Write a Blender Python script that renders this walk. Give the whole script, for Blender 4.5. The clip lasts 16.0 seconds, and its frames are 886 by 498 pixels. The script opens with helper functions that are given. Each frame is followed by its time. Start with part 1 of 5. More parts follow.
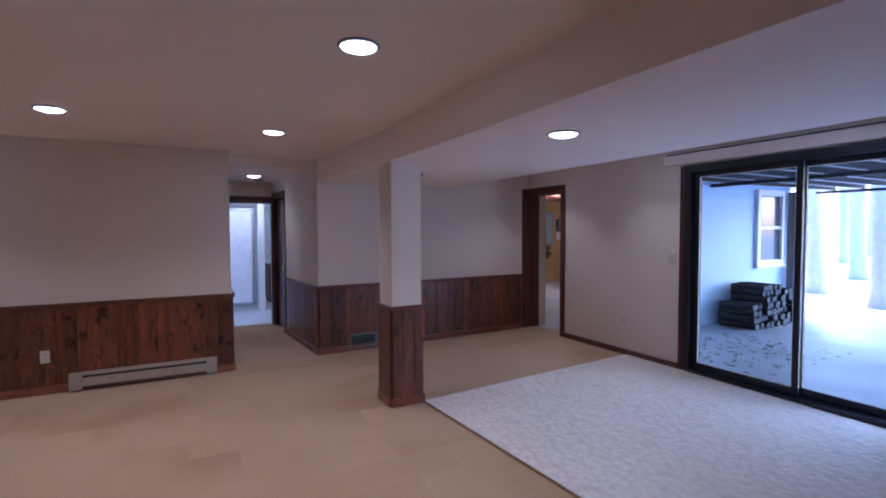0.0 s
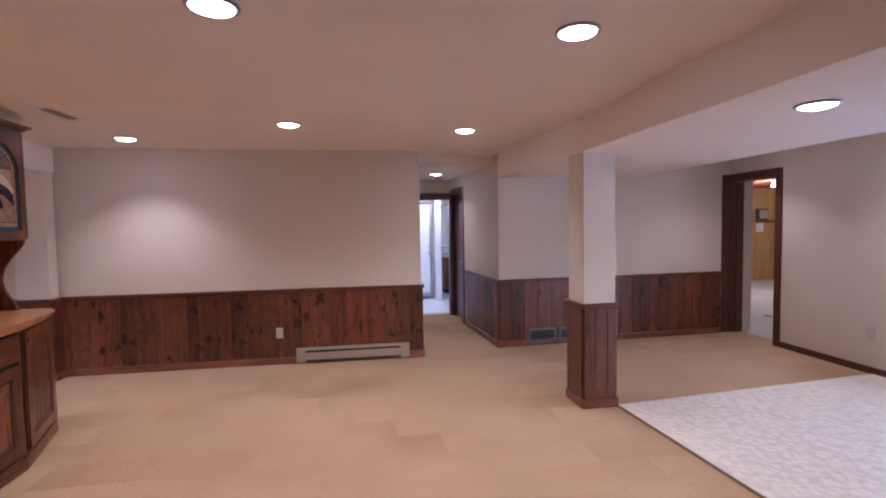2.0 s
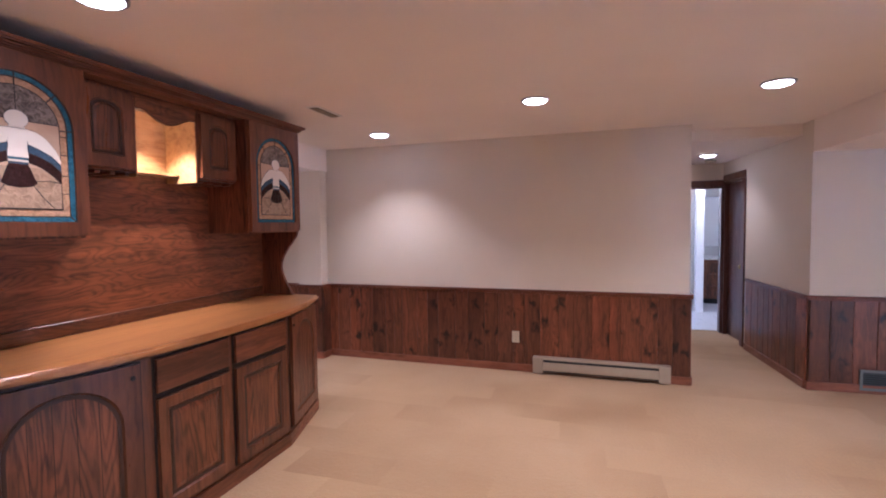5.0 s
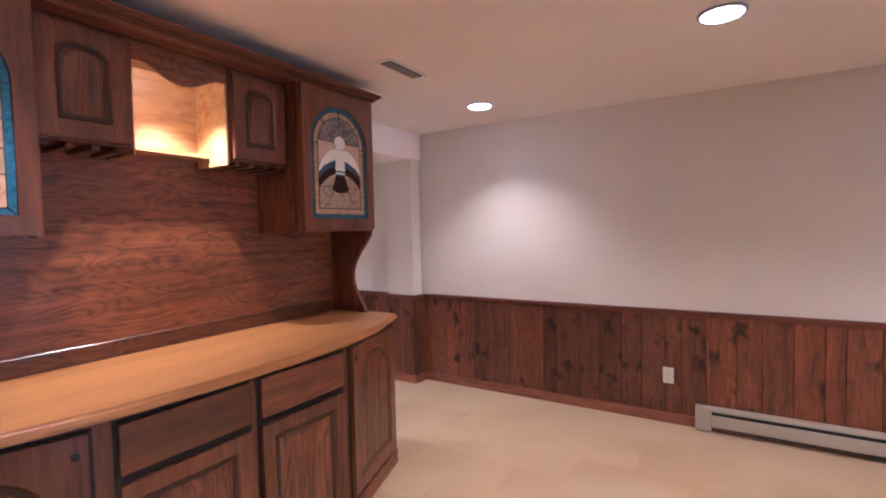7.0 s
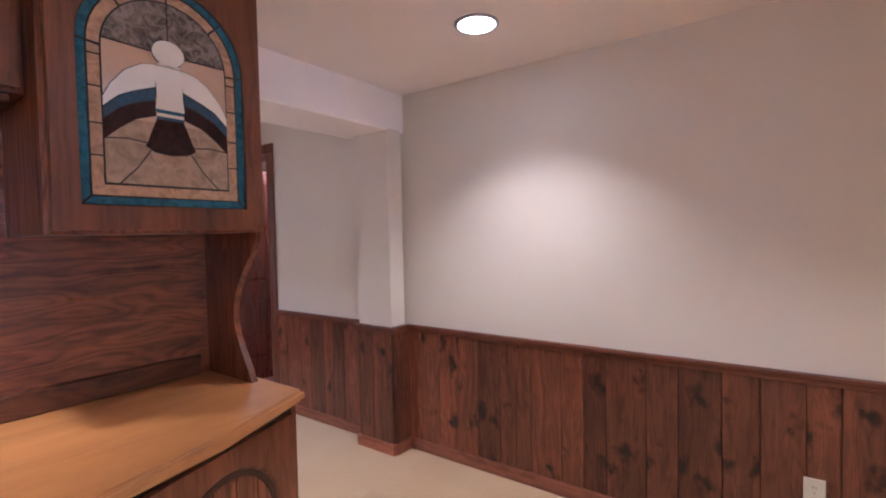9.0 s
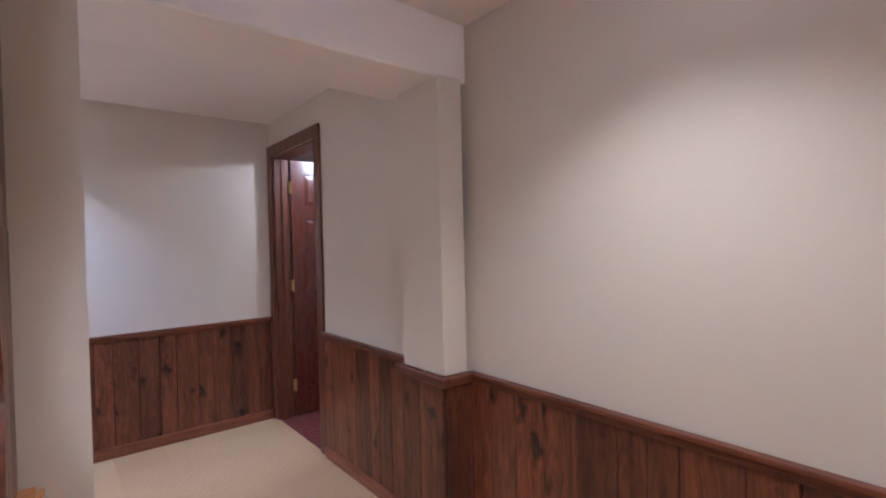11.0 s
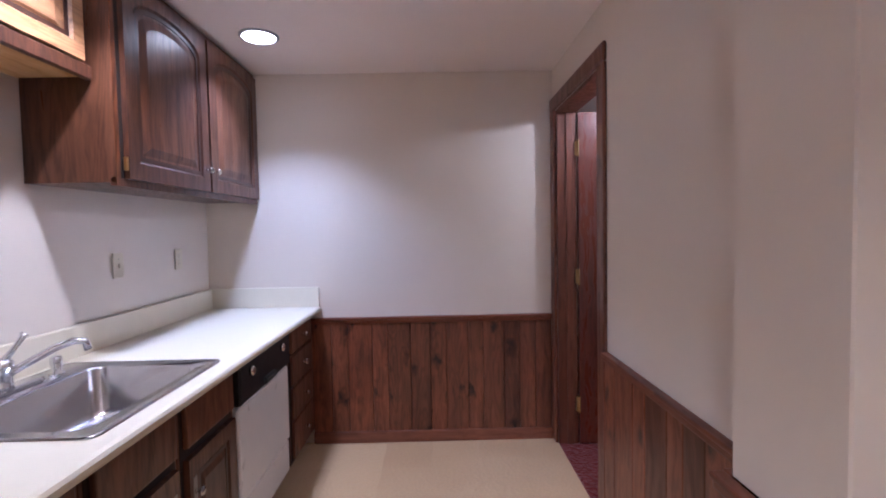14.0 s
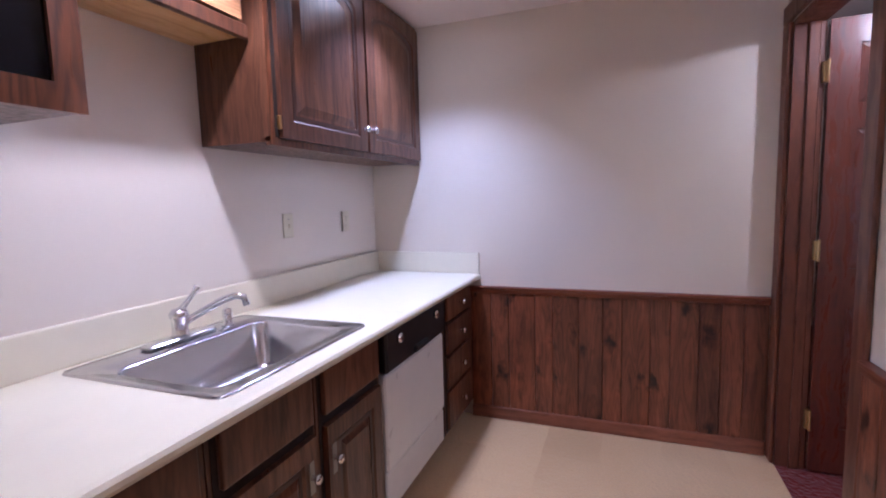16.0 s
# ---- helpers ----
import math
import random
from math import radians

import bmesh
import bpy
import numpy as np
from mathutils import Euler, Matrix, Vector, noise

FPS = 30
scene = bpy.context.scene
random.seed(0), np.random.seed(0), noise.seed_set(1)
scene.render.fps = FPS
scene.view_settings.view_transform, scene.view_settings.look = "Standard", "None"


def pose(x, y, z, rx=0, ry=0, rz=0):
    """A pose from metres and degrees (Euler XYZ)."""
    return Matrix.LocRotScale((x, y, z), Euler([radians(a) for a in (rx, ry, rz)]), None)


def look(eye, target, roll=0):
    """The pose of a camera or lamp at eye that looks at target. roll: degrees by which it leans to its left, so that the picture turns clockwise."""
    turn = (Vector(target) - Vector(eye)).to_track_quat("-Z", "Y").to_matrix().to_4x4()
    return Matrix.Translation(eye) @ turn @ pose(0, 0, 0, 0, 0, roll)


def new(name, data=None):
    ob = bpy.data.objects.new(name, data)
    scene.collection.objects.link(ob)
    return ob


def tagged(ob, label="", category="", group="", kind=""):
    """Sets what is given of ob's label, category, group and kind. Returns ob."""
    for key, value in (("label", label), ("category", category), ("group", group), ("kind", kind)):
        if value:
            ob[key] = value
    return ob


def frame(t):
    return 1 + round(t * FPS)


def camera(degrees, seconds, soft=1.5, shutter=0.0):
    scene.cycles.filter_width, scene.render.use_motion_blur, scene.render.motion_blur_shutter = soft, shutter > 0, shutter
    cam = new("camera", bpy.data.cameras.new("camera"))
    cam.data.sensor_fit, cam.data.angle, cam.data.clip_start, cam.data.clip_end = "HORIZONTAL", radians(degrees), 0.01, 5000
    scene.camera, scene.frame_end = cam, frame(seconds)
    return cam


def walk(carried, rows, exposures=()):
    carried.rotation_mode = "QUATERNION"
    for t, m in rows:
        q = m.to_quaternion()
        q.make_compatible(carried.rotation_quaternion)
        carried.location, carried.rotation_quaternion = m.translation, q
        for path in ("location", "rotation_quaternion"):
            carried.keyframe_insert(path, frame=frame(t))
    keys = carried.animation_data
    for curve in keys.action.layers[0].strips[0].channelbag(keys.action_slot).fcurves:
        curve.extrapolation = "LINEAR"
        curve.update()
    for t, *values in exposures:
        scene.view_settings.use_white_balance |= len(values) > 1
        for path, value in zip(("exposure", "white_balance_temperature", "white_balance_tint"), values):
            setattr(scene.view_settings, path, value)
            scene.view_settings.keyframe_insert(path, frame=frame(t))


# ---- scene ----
cam = camera(86.2, 16.0, soft=2.0)
PATH = [
    (0, (0.351, 0.137, 1.492), (1.284, 1.904, 1.411), -0.2),
    (0.5, (0.299, 0.173, 1.494), (1.061, 2.021, 1.403), -0.4),
    (1, (0.242, 0.2, 1.486), (0.84, 2.106, 1.391), -0.5),
    (1.5, (0.184, 0.238, 1.492), (0.628, 2.185, 1.391), -0.6),
    (2, (0.119, 0.27, 1.5), (0.428, 2.243, 1.398), -0.9),
    (2.5, (0.054, 0.312, 1.497), (0.269, 2.298, 1.394), -0.7),
    (3, (-0.021, 0.362, 1.494), (0.098, 2.356, 1.386), -0.7),
    (3.5, (-0.065, 0.437, 1.489), (-0.068, 2.434, 1.375), -0.8),
    (4, (-0.106, 0.552, 1.489), (-0.267, 2.542, 1.366), -1.1),
    (4.5, (-0.081, 0.74, 1.483), (-0.481, 2.696, 1.372), -1.1),
    (5, (-0.068, 0.923, 1.474), (-0.697, 2.819, 1.373), -0.7),
    (5.2, (-0.106, 0.995, 1.463), (-0.799, 2.868, 1.365), -0.7),
    (7.5, (-0.528, 2.236, 1.436), (-1.637, 3.898, 1.347), -1.4),
    (8, (-0.651, 2.594, 1.45), (-1.787, 4.238, 1.357), -1.4),
    (8.5, (-0.798, 2.926, 1.434), (-1.947, 4.561, 1.359), -1.3),
    (11, (-1.462, 4.221, 1.391), (-3.01, 5.486, 1.364), -1.4),
    (11.5, (-1.586, 4.37, 1.393), (-3.256, 5.469, 1.367), -1.5),
    (12, (-1.758, 4.473, 1.407), (-3.517, 5.424, 1.371), -1.6),
    (12.5, (-1.921, 4.587, 1.393), (-3.771, 5.348, 1.361), -1.8),
    (13, (-2.045, 4.686, 1.414), (-3.978, 5.199, 1.361), -1.4),
    (13.5, (-2.148, 4.776, 1.405), (-4.13, 5.03, 1.341), -1.2),
    (14, (-2.276, 4.823, 1.389), (-4.274, 4.849, 1.302), -1.1),
    (14.5, (-2.376, 4.834, 1.371), (-4.364, 4.651, 1.253), -0.8),
    (15, (-2.445, 4.846, 1.358), (-4.404, 4.472, 1.204), -1.0),
    (15.5, (-2.524, 4.86, 1.351), (-4.437, 4.308, 1.164), -1.2),
    (16, (-2.593, 4.862, 1.352), (-4.453, 4.157, 1.144), -1.6),
]
EXPOSURES = [
    (0, 2.55, 4430, 23), (0.5, 2.75, 4500, 23), (1.0, 2.98, 4700, 23), (1.5, 3.25, 4930, 25), (2.0, 3.32, 5020, 26),
    (3.4, 3.25, 5040, 26), (4.2, 3.26, 5040, 26), (5.0, 3.54, 5000, 25), (8.5, 3.84, 4770, 18), (11.0, 3.45, 4780, 11), (12.5, 3.42, 4800, 13), (16, 3.42, 4850, 24),
]
walk(cam, [(t, look(eye, target, roll)) for t, eye, target, roll in PATH], EXPOSURES)

# ---- daylight ----
world = bpy.data.worlds.new("overcast_sky")
scene.world = world
world.use_nodes = True
wn = world.node_tree
sky = wn.nodes.new("ShaderNodeTexSky")
sky.sky_type = "NISHITA"
sky.sun_disc = False
sky.sun_elevation, sky.sun_rotation = radians(38), radians(120)
sky.air_density, sky.dust_density = 1.2, 2.0
wn.links.new(sky.outputs[0], wn.nodes["Background"].inputs[0])
wn.nodes["Background"].inputs[1].default_value = 0.15
sun_data = bpy.data.lights.new("sun", "SUN")
sun_data.energy, sun_data.angle, sun_data.color = 1.2, radians(12), (1.0, 0.97, 0.93)
sun = new("sun", sun_data)
sun.matrix_world = look((30, 18, 22), (6, 0, 0))

WARM, NEUTRAL, COOL = (1.0, 0.82, 0.66), (1.0, 0.83, 0.67), (0.86, 0.88, 1.0)


def lamp(name, kind, loc, energy, color, radius=0.05, size=None, blend=0.3, aim=None):
    d = bpy.data.lights.new(name, kind)
    d.energy, d.color = energy * 0.5, color
    if kind == "AREA":
        d.shape, d.size, d.size_y = "RECTANGLE", size[0], size[1]
    else:
        d.shadow_soft_size = radius
    if kind == "SPOT":
        d.spot_size, d.spot_blend = radians(size), blend
    ob = new(name, d)
    ob.matrix_world = look(loc, aim) if aim else Matrix.Translation(loc)
    return ob


# Added area lamp outside the sliding door, out of view; stands in for sky.
lamp("patio_sky_fill", "AREA", (5.06, 1.545, 1.08), 3.4, (0.70, 0.82, 1.0), size=(0.2, 1.8), aim=(2.06, 2.0, 1.08))


# ---- materials ----


def shader(name):
    m = bpy.data.materials.new(name)
    m.use_nodes = True
    nt = m.node_tree
    return m, nt, nt.nodes["Principled BSDF"]


def node(nt, kind, **inputs):
    n = nt.nodes.new(kind)
    for k, v in inputs.items():
        key = k.replace("_", " ")
        if key in n.inputs:
            if isinstance(v, bpy.types.NodeSocket):
                nt.links.new(v, n.inputs[key])
            else:
                n.inputs[key].default_value = v
    return n


def ramp(nt, fac, stops):
    n = nt.nodes.new("ShaderNodeValToRGB")
    nt.links.new(fac, n.inputs[0])
    e = n.color_ramp.elements
    while len(e) < len(stops):
        e.new(0.5)
    for el, (p, c) in zip(e, stops):
        el.position, el.color = p, (*c, 1.0) if len(c) == 3 else c
    return n.outputs[0]


def mix(nt, fac, a, b, how="MIX"):
    n = nt.nodes.new("ShaderNodeMix")
    n.data_type, n.blend_type = "RGBA", how
    for sock, v in ((n.inputs[0], fac), (n.inputs[6], a), (n.inputs[7], b)):
        if isinstance(v, bpy.types.NodeSocket):
            nt.links.new(v, sock)
        elif isinstance(v, (tuple, list)):
            sock.default_value = (*v, 1.0)
        else:
            sock.default_value = v
    return n.outputs[2]


def math_node(nt, op, a, b=0.0):
    n = nt.nodes.new("ShaderNodeMath")
    n.operation = op
    for sock, v in zip(n.inputs, (a, b)):
        if isinstance(v, bpy.types.NodeSocket):
            nt.links.new(v, sock)
        else:
            sock.default_value = v
    return n.outputs[0]


def coords(nt, scale=(1, 1, 1), shift=False, which="Object"):
    tc = nt.nodes.new("ShaderNodeTexCoord")
    mp = nt.nodes.new("ShaderNodeMapping")
    mp.inputs["Scale"].default_value = scale
    nt.links.new(tc.outputs[which], mp.inputs[0])
    if shift:
        info = nt.nodes.new("ShaderNodeObjectInfo")
        v = nt.nodes.new("ShaderNodeVectorMath")
        v.operation = "SCALE"
        comb = nt.nodes.new("ShaderNodeCombineXYZ")
        for k in range(3):
            comb.inputs[k].default_value = (17.0, 29.0, 41.0)[k]
        nt.links.new(comb.outputs[0], v.inputs[0])
        nt.links.new(info.outputs["Random"], v.inputs["Scale"])
        nt.links.new(v.outputs[0], mp.inputs["Location"])
    return mp.outputs[0]


def bump(nt, bsdf, height, strength, distance=0.01):
    b = node(nt, "ShaderNodeBump", Height=height, Strength=strength, Distance=distance)
    nt.links.new(b.outputs[0], bsdf.inputs["Normal"])


def paint(name, color, rough=0.6, vary=0.06, relief=0.06, scale=90):
    m, nt, b = shader(name)
    co = coords(nt)
    big = node(nt, "ShaderNodeTexNoise", Vector=co, Scale=1.3, Detail=4.0)
    dark = tuple(c * (1 - vary) for c in color)
    nt.links.new(ramp(nt, big.outputs[0], [(0.3, dark), (0.7, color)]), b.inputs["Base Color"])
    fine = node(nt, "ShaderNodeTexNoise", Vector=co, Scale=scale, Detail=3.0)
    bump(nt, b, fine.outputs[0], relief, 0.004)
    b.inputs["Roughness"].default_value = rough
    return m


def plain(name, color, rough=0.5, metal=0.0, vary=0.12, scale=12):
    m, nt, b = shader(name)
    n = node(nt, "ShaderNodeTexNoise", Vector=coords(nt), Scale=scale, Detail=5.0)
    nt.links.new(ramp(nt, n.outputs[0], [(0.3, tuple(c * (1 - vary) for c in color)), (0.7, color)]), b.inputs["Base Color"])
    nt.links.new(math_node(nt, "MULTIPLY_ADD", n.outputs[0], 0.15), b.inputs["Roughness"])
    b.inputs["Roughness"].links[0].from_node.inputs[2].default_value = max(rough - 0.075, 0.02)
    b.inputs["Metallic"].default_value = metal
    return m


def glow(name, color, strength):
    m, nt, b = shader(name)
    b.inputs["Base Color"].default_value = (*color, 1)
    b.inputs["Emission Color"].default_value = (*color, 1)
    b.inputs["Emission Strength"].default_value = strength
    return m


def wood(name, light, mid, dark, rough=0.35, knots=0.0, axis=2, grain=1.0, coat=0.15, figure=0.0, big=1.0, tones=0.0, stretch=0.6, gloss_vary=0.15, relief=0.04):
    """Boards with the grain along one axis, tone by board, and knots where asked."""
    m, nt, b = shader(name)
    s = [34 * grain, 34 * grain, 34 * grain]
    s[axis] = 1.6 * grain
    warp = node(nt, "ShaderNodeTexNoise", Vector=coords(nt, (3, 3, 3), True), Scale=1.4, Detail=3.0)
    co = coords(nt, tuple(s), True)
    add = nt.nodes.new("ShaderNodeVectorMath")
    add.operation = "MULTIPLY_ADD"
    nt.links.new(warp.outputs["Color"], add.inputs[0])
    add.inputs[1].default_value = (3, 3, 0.8)
    nt.links.new(co, add.inputs[2])
    fib = node(nt, "ShaderNodeTexNoise", Vector=add.outputs[0], Scale=1.0, Detail=7.0, Roughness=0.62)
    s2 = [7 * grain] * 3
    s2[axis] = 0.9 * grain
    band = node(nt, "ShaderNodeTexNoise", Vector=coords(nt, tuple(s2), True), Scale=1.0, Detail=2.0, Distortion=0.8)
    col = ramp(nt, fib.outputs[0], [(0.28, dark), (0.47, mid), (0.72, light)])
    low = 0.62 if figure else 0.88
    tone = ramp(nt, band.outputs[0], [(0.3, (low, low * 0.95, low * 0.92)), (0.7, (1.12, 1.1, 1.08))])
    col = mix(nt, 1.0, col, tone, "MULTIPLY")
    if figure:
        s3 = [5.5 * big] * 3
        s3[axis] = stretch * big
        f0 = node(nt, "ShaderNodeTexNoise", Vector=coords(nt, tuple(s3), True), Scale=1.0, Detail=1.5, Roughness=0.4)
        wave = math_node(nt, "SINE", math_node(nt, "MULTIPLY", f0.outputs[0], 84.0))
        broken = math_node(nt, "ADD", math_node(nt, "MULTIPLY", wave, 0.5), math_node(nt, "MULTIPLY", fib.outputs[0], 1.0))
        lines = ramp(nt, broken, [(0.0, (0.32, 0.25, 0.22)), (0.35, (0.8, 0.77, 0.75)), (0.75, (1.15, 1.12, 1.1))])
        col = mix(nt, figure, col, lines, "MULTIPLY")
    info = nt.nodes.new("ShaderNodeObjectInfo")
    each = ramp(nt, info.outputs["Random"], [(0.0, (0.68 - 0.1 * tones, 0.62, 0.62 + 0.1 * tones)), (0.35, (0.92, 0.9, 0.9)), (0.7, (1.0 + 0.3 * tones, 1.0 + 0.25 * tones, 1.0 + 0.2 * tones)), (1.0, (1.25 + 0.45 * tones, 1.12 + 0.3 * tones, 1.02 + 0.25 * tones))])
    col = mix(nt, 1.0, col, each, "MULTIPLY")
    if knots:
        ks = [8.5, 8.5, 8.5]
        ks[axis] = 5.5
        kw = node(nt, "ShaderNodeTexNoise", Vector=coords(nt, (15, 15, 11), True), Scale=1.0, Detail=4.0)
        ka = nt.nodes.new("ShaderNodeVectorMath")
        ka.operation = "MULTIPLY_ADD"
        nt.links.new(kw.outputs["Color"], ka.inputs[0])
        ka.inputs[1].default_value = (1.5, 1.5, 1.2)
        nt.links.new(coords(nt, tuple(ks), True), ka.inputs[2])
        v = node(nt, "ShaderNodeTexVoronoi", Vector=ka.outputs[0], Scale=1.0, Randomness=1.0)
        spot = ramp(nt, v.outputs["Distance"], [(0.09, (0.06, 0.05, 0.05)), (0.18, (0.2, 0.16, 0.16)), (0.30, (0.7, 0.64, 0.62)), (0.44, (1.12, 1.1, 1.08))])
        some = ramp(nt, v.outputs["Color"], [(0.56, (0, 0, 0)), (0.60, (knots, knots, knots))])
        col = mix(nt, some, col, spot, "MULTIPLY")
    nt.links.new(col, b.inputs["Base Color"])
    nt.links.new(ramp(nt, fib.outputs[0], [(0.3, (rough + gloss_vary,) * 3), (0.7, (rough - 0.4 * gloss_vary,) * 3)]), b.inputs["Roughness"])
    b.inputs["Coat Weight"].default_value = coat
    b.inputs["Coat Roughness"].default_value = 0.25
    bump(nt, b, fib.outputs[0], 0.12 if figure else relief, 0.003)
    return m


def carpet(name, a, c, lumps, patch):
    m, nt, b = shader(name)
    co = coords(nt)
    wob = node(nt, "ShaderNodeTexNoise", Vector=co, Scale=3.0, Detail=2.0)
    add = nt.nodes.new("ShaderNodeVectorMath")
    add.operation = "MULTIPLY_ADD"
    nt.links.new(wob.outputs["Color"], add.inputs[0])
    add.inputs[1].default_value = (0.05, 0.05, 0)
    nt.links.new(co, add.inputs[2])
    col = None
    big = node(nt, "ShaderNodeTexNoise", Vector=co, Scale=0.9, Detail=4.0)
    col = ramp(nt, big.outputs[0], [(0.3, a), (0.7, c)])
    if patch:
        br = nt.nodes.new("ShaderNodeTexBrick")
        nt.links.new(add.outputs[0], br.inputs["Vector"])
        for k, v in (("Scale", 1.0), ("Mortar Size", 0.0), ("Brick Width", 0.62), ("Row Height", 0.3), ("Bias", 0.0)):
            br.inputs[k].default_value = v
        br.inputs["Color1"].default_value = (0.79, 0.725, 0.63, 1)
        br.inputs["Color2"].default_value = (1.07, 1.06, 1.03, 1)
        where = node(nt, "ShaderNodeTexNoise", Vector=co, Scale=0.8, Detail=2.0)
        col = mix(nt, ramp(nt, where.outputs[0], [(0.45, (0, 0, 0)), (0.62, (0.85, 0.85, 0.85))]), col, mix(nt, 1.0, col, br.outputs[0], "MULTIPLY"))
    tuft = node(nt, "ShaderNodeTexNoise", Vector=co, Scale=170.0, Detail=3.0)
    lump = node(nt, "ShaderNodeTexVoronoi", Vector=add.outputs[0], Scale=lumps)
    shade = ramp(nt, tuft.outputs[0], [(0.25, (0.84, 0.84, 0.84)), (0.7, (1.05, 1.05, 1.05))])
    # Colour darkens away from lump centres, standing in for shade between tufts.
    if not patch:
        shade = mix(nt, 1.0, shade, ramp(nt, lump.outputs["Distance"], [(0.25, (1.04, 1.04, 1.04)), (0.8, (0.9, 0.89, 0.88))]), "MULTIPLY")
    nt.links.new(mix(nt, 1.0, col, shade, "MULTIPLY"), b.inputs["Base Color"])
    h = math_node(nt, "ADD", math_node(nt, "MULTIPLY", tuft.outputs[0], 0.35), lump.outputs["Distance"])
    bump(nt, b, h, 0.5 if not patch else 0.3, 0.02 if not patch else 0.008)
    b.inputs["Roughness"].default_value = 0.95
    b.inputs["Sheen Weight"].default_value = 0.25
    b.inputs["Specular IOR Level"].default_value = 0.1
    return m


WALL = paint("wall_paint", (0.73, 0.64, 0.53), 0.55, 0.05)
CEIL = paint("ceiling_paint", (0.92, 0.82, 0.745), 0.75, 0.05, 0.12, 60)
GLOSSWALL = paint("satin_wall_paint", (0.75, 0.675, 0.60), 0.24, 0.04, 0.05, 25)
TRIMW = paint("white_trim_paint", (0.78, 0.76, 0.73), 0.45)
PINE = wood("stained_knotty_pine", (0.233, 0.0834, 0.0384), (0.163, 0.0551, 0.0259), (0.0834, 0.025, 0.0126), 0.34, knots=1.0, figure=0.34, big=2.4, tones=0.5)
PINE_H = wood("stained_pine_rail", (0.204, 0.0638, 0.0289), (0.136, 0.0408, 0.0187), (0.068, 0.0187, 0.0102), 0.34, axis=0)
PINE_B = wood("stained_pine_base", (0.33, 0.125, 0.065), (0.23, 0.082, 0.042), (0.13, 0.042, 0.022), 0.34, axis=0)
CASING = wood("dark_stained_casing", (0.13, 0.042, 0.022), (0.085, 0.026, 0.014), (0.045, 0.013, 0.008), 0.34)
JAMBWOOD = wood("brown_stained_casing", (0.19, 0.068, 0.034), (0.13, 0.044, 0.022), (0.065, 0.02, 0.011), 0.34)
OAK = wood("stained_oak_upright", (0.258, 0.092, 0.0353), (0.18, 0.0604, 0.0228), (0.0662, 0.0191, 0.0081), 0.32, grain=1.3, figure=0.66, big=2.0)
OAK_F = wood("stained_oak_frame", (0.228, 0.081, 0.0309), (0.169, 0.0567, 0.0213), (0.0883, 0.0265, 0.0103), 0.32, grain=1.3, figure=0.2, big=1.6)
OAK_D = wood("stained_oak_drawer", (0.228, 0.081, 0.0309), (0.169, 0.0567, 0.0213), (0.0883, 0.0265, 0.0103), 0.32, axis=0, grain=1.2, figure=0.25, big=1.4)
BEAD_STAIN_SHADE = plain("bead_stain_and_shade", (0.05, 0.02, 0.012), 0.35, vary=0.2)
OAK_H = wood("stained_oak_level", (0.244, 0.0948, 0.0377), (0.167, 0.0598, 0.0238), (0.0609, 0.0171, 0.00671), 0.32, axis=0, grain=1.0, figure=0.5, big=2.1, stretch=1.2)
OAK_TOP = wood("oak_counter", (0.53, 0.255, 0.082), (0.48, 0.22, 0.068), (0.38, 0.155, 0.046), 0.28, axis=0, coat=0.25, figure=0.0, grain=0.7, gloss_vary=0.0, relief=0.0)
OAK_DARK = wood("dark_oak_upright", (0.17, 0.074, 0.037), (0.118, 0.047, 0.023), (0.055, 0.019, 0.01), 0.33, grain=1.3, figure=0.35, big=2.0)
# Same oak made paler: strong light from the near lamp painted in.
OAK_FRONT_LIT = wood("lit_oak_front", (0.50, 0.29, 0.14), (0.42, 0.23, 0.105), (0.26, 0.125, 0.05), 0.35, axis=0, grain=1.0, figure=0.3, big=1.4)
# Light in niche and under cabinet put into this colour; also bare utility deck.
OAK_LIT = wood("lit_pale_oak", (0.62, 0.40, 0.17), (0.52, 0.31, 0.12), (0.34, 0.17, 0.05), 0.4, axis=0, grain=0.8)
DOORWOOD = wood("red_stained_door", (0.161, 0.0405, 0.0202), (0.107, 0.0238, 0.0119), (0.0536, 0.0119, 0.00595), 0.25, coat=0.6)
CARPET = carpet("tan_carpet", (0.495, 0.33, 0.17), (0.59, 0.405, 0.22), 45.0, True)
CARPET2 = carpet("cream_shag_carpet", (0.86, 0.78, 0.65), (0.92, 0.85, 0.73), 19.0, False)
REDCARPET = carpet("dark_red_carpet", (0.12, 0.006, 0.004), (0.15, 0.009, 0.006), 45.0, False)
LAMINATE = plain("cream_laminate", (0.75, 0.69, 0.55), 0.35, vary=0.04)
STEEL = plain("brushed_steel", (0.66, 0.66, 0.68), 0.20, 1.0, 0.04, 5)
CHROME = plain("chrome", (0.75, 0.75, 0.77), 0.17, 1.0, 0.05)
BRASS = plain("brass", (0.62, 0.45, 0.2), 0.3, 1.0)
BLACK = plain("black_plastic", (0.008, 0.009, 0.012), 0.5)
# Dark colours that paint in the shade of board grooves and door gaps.
PINE_GAP = plain("shaded_pine_groove", (0.05, 0.02, 0.012), 0.7)
SHADOWGAP = plain("gap_shade_dark", (0.02, 0.012, 0.009), 0.7)
WHITE = plain("white_enamel", (0.78, 0.77, 0.75), 0.3, vary=0.04)
IVORY = plain("ivory_plastic", (0.66, 0.60, 0.46), 0.4, vary=0.05)
BEIGE = plain("beige_metal", (0.43, 0.36, 0.27), 0.45, vary=0.08)
GRILLE = plain("teal_grey_grille", (0.05, 0.075, 0.075), 0.5)
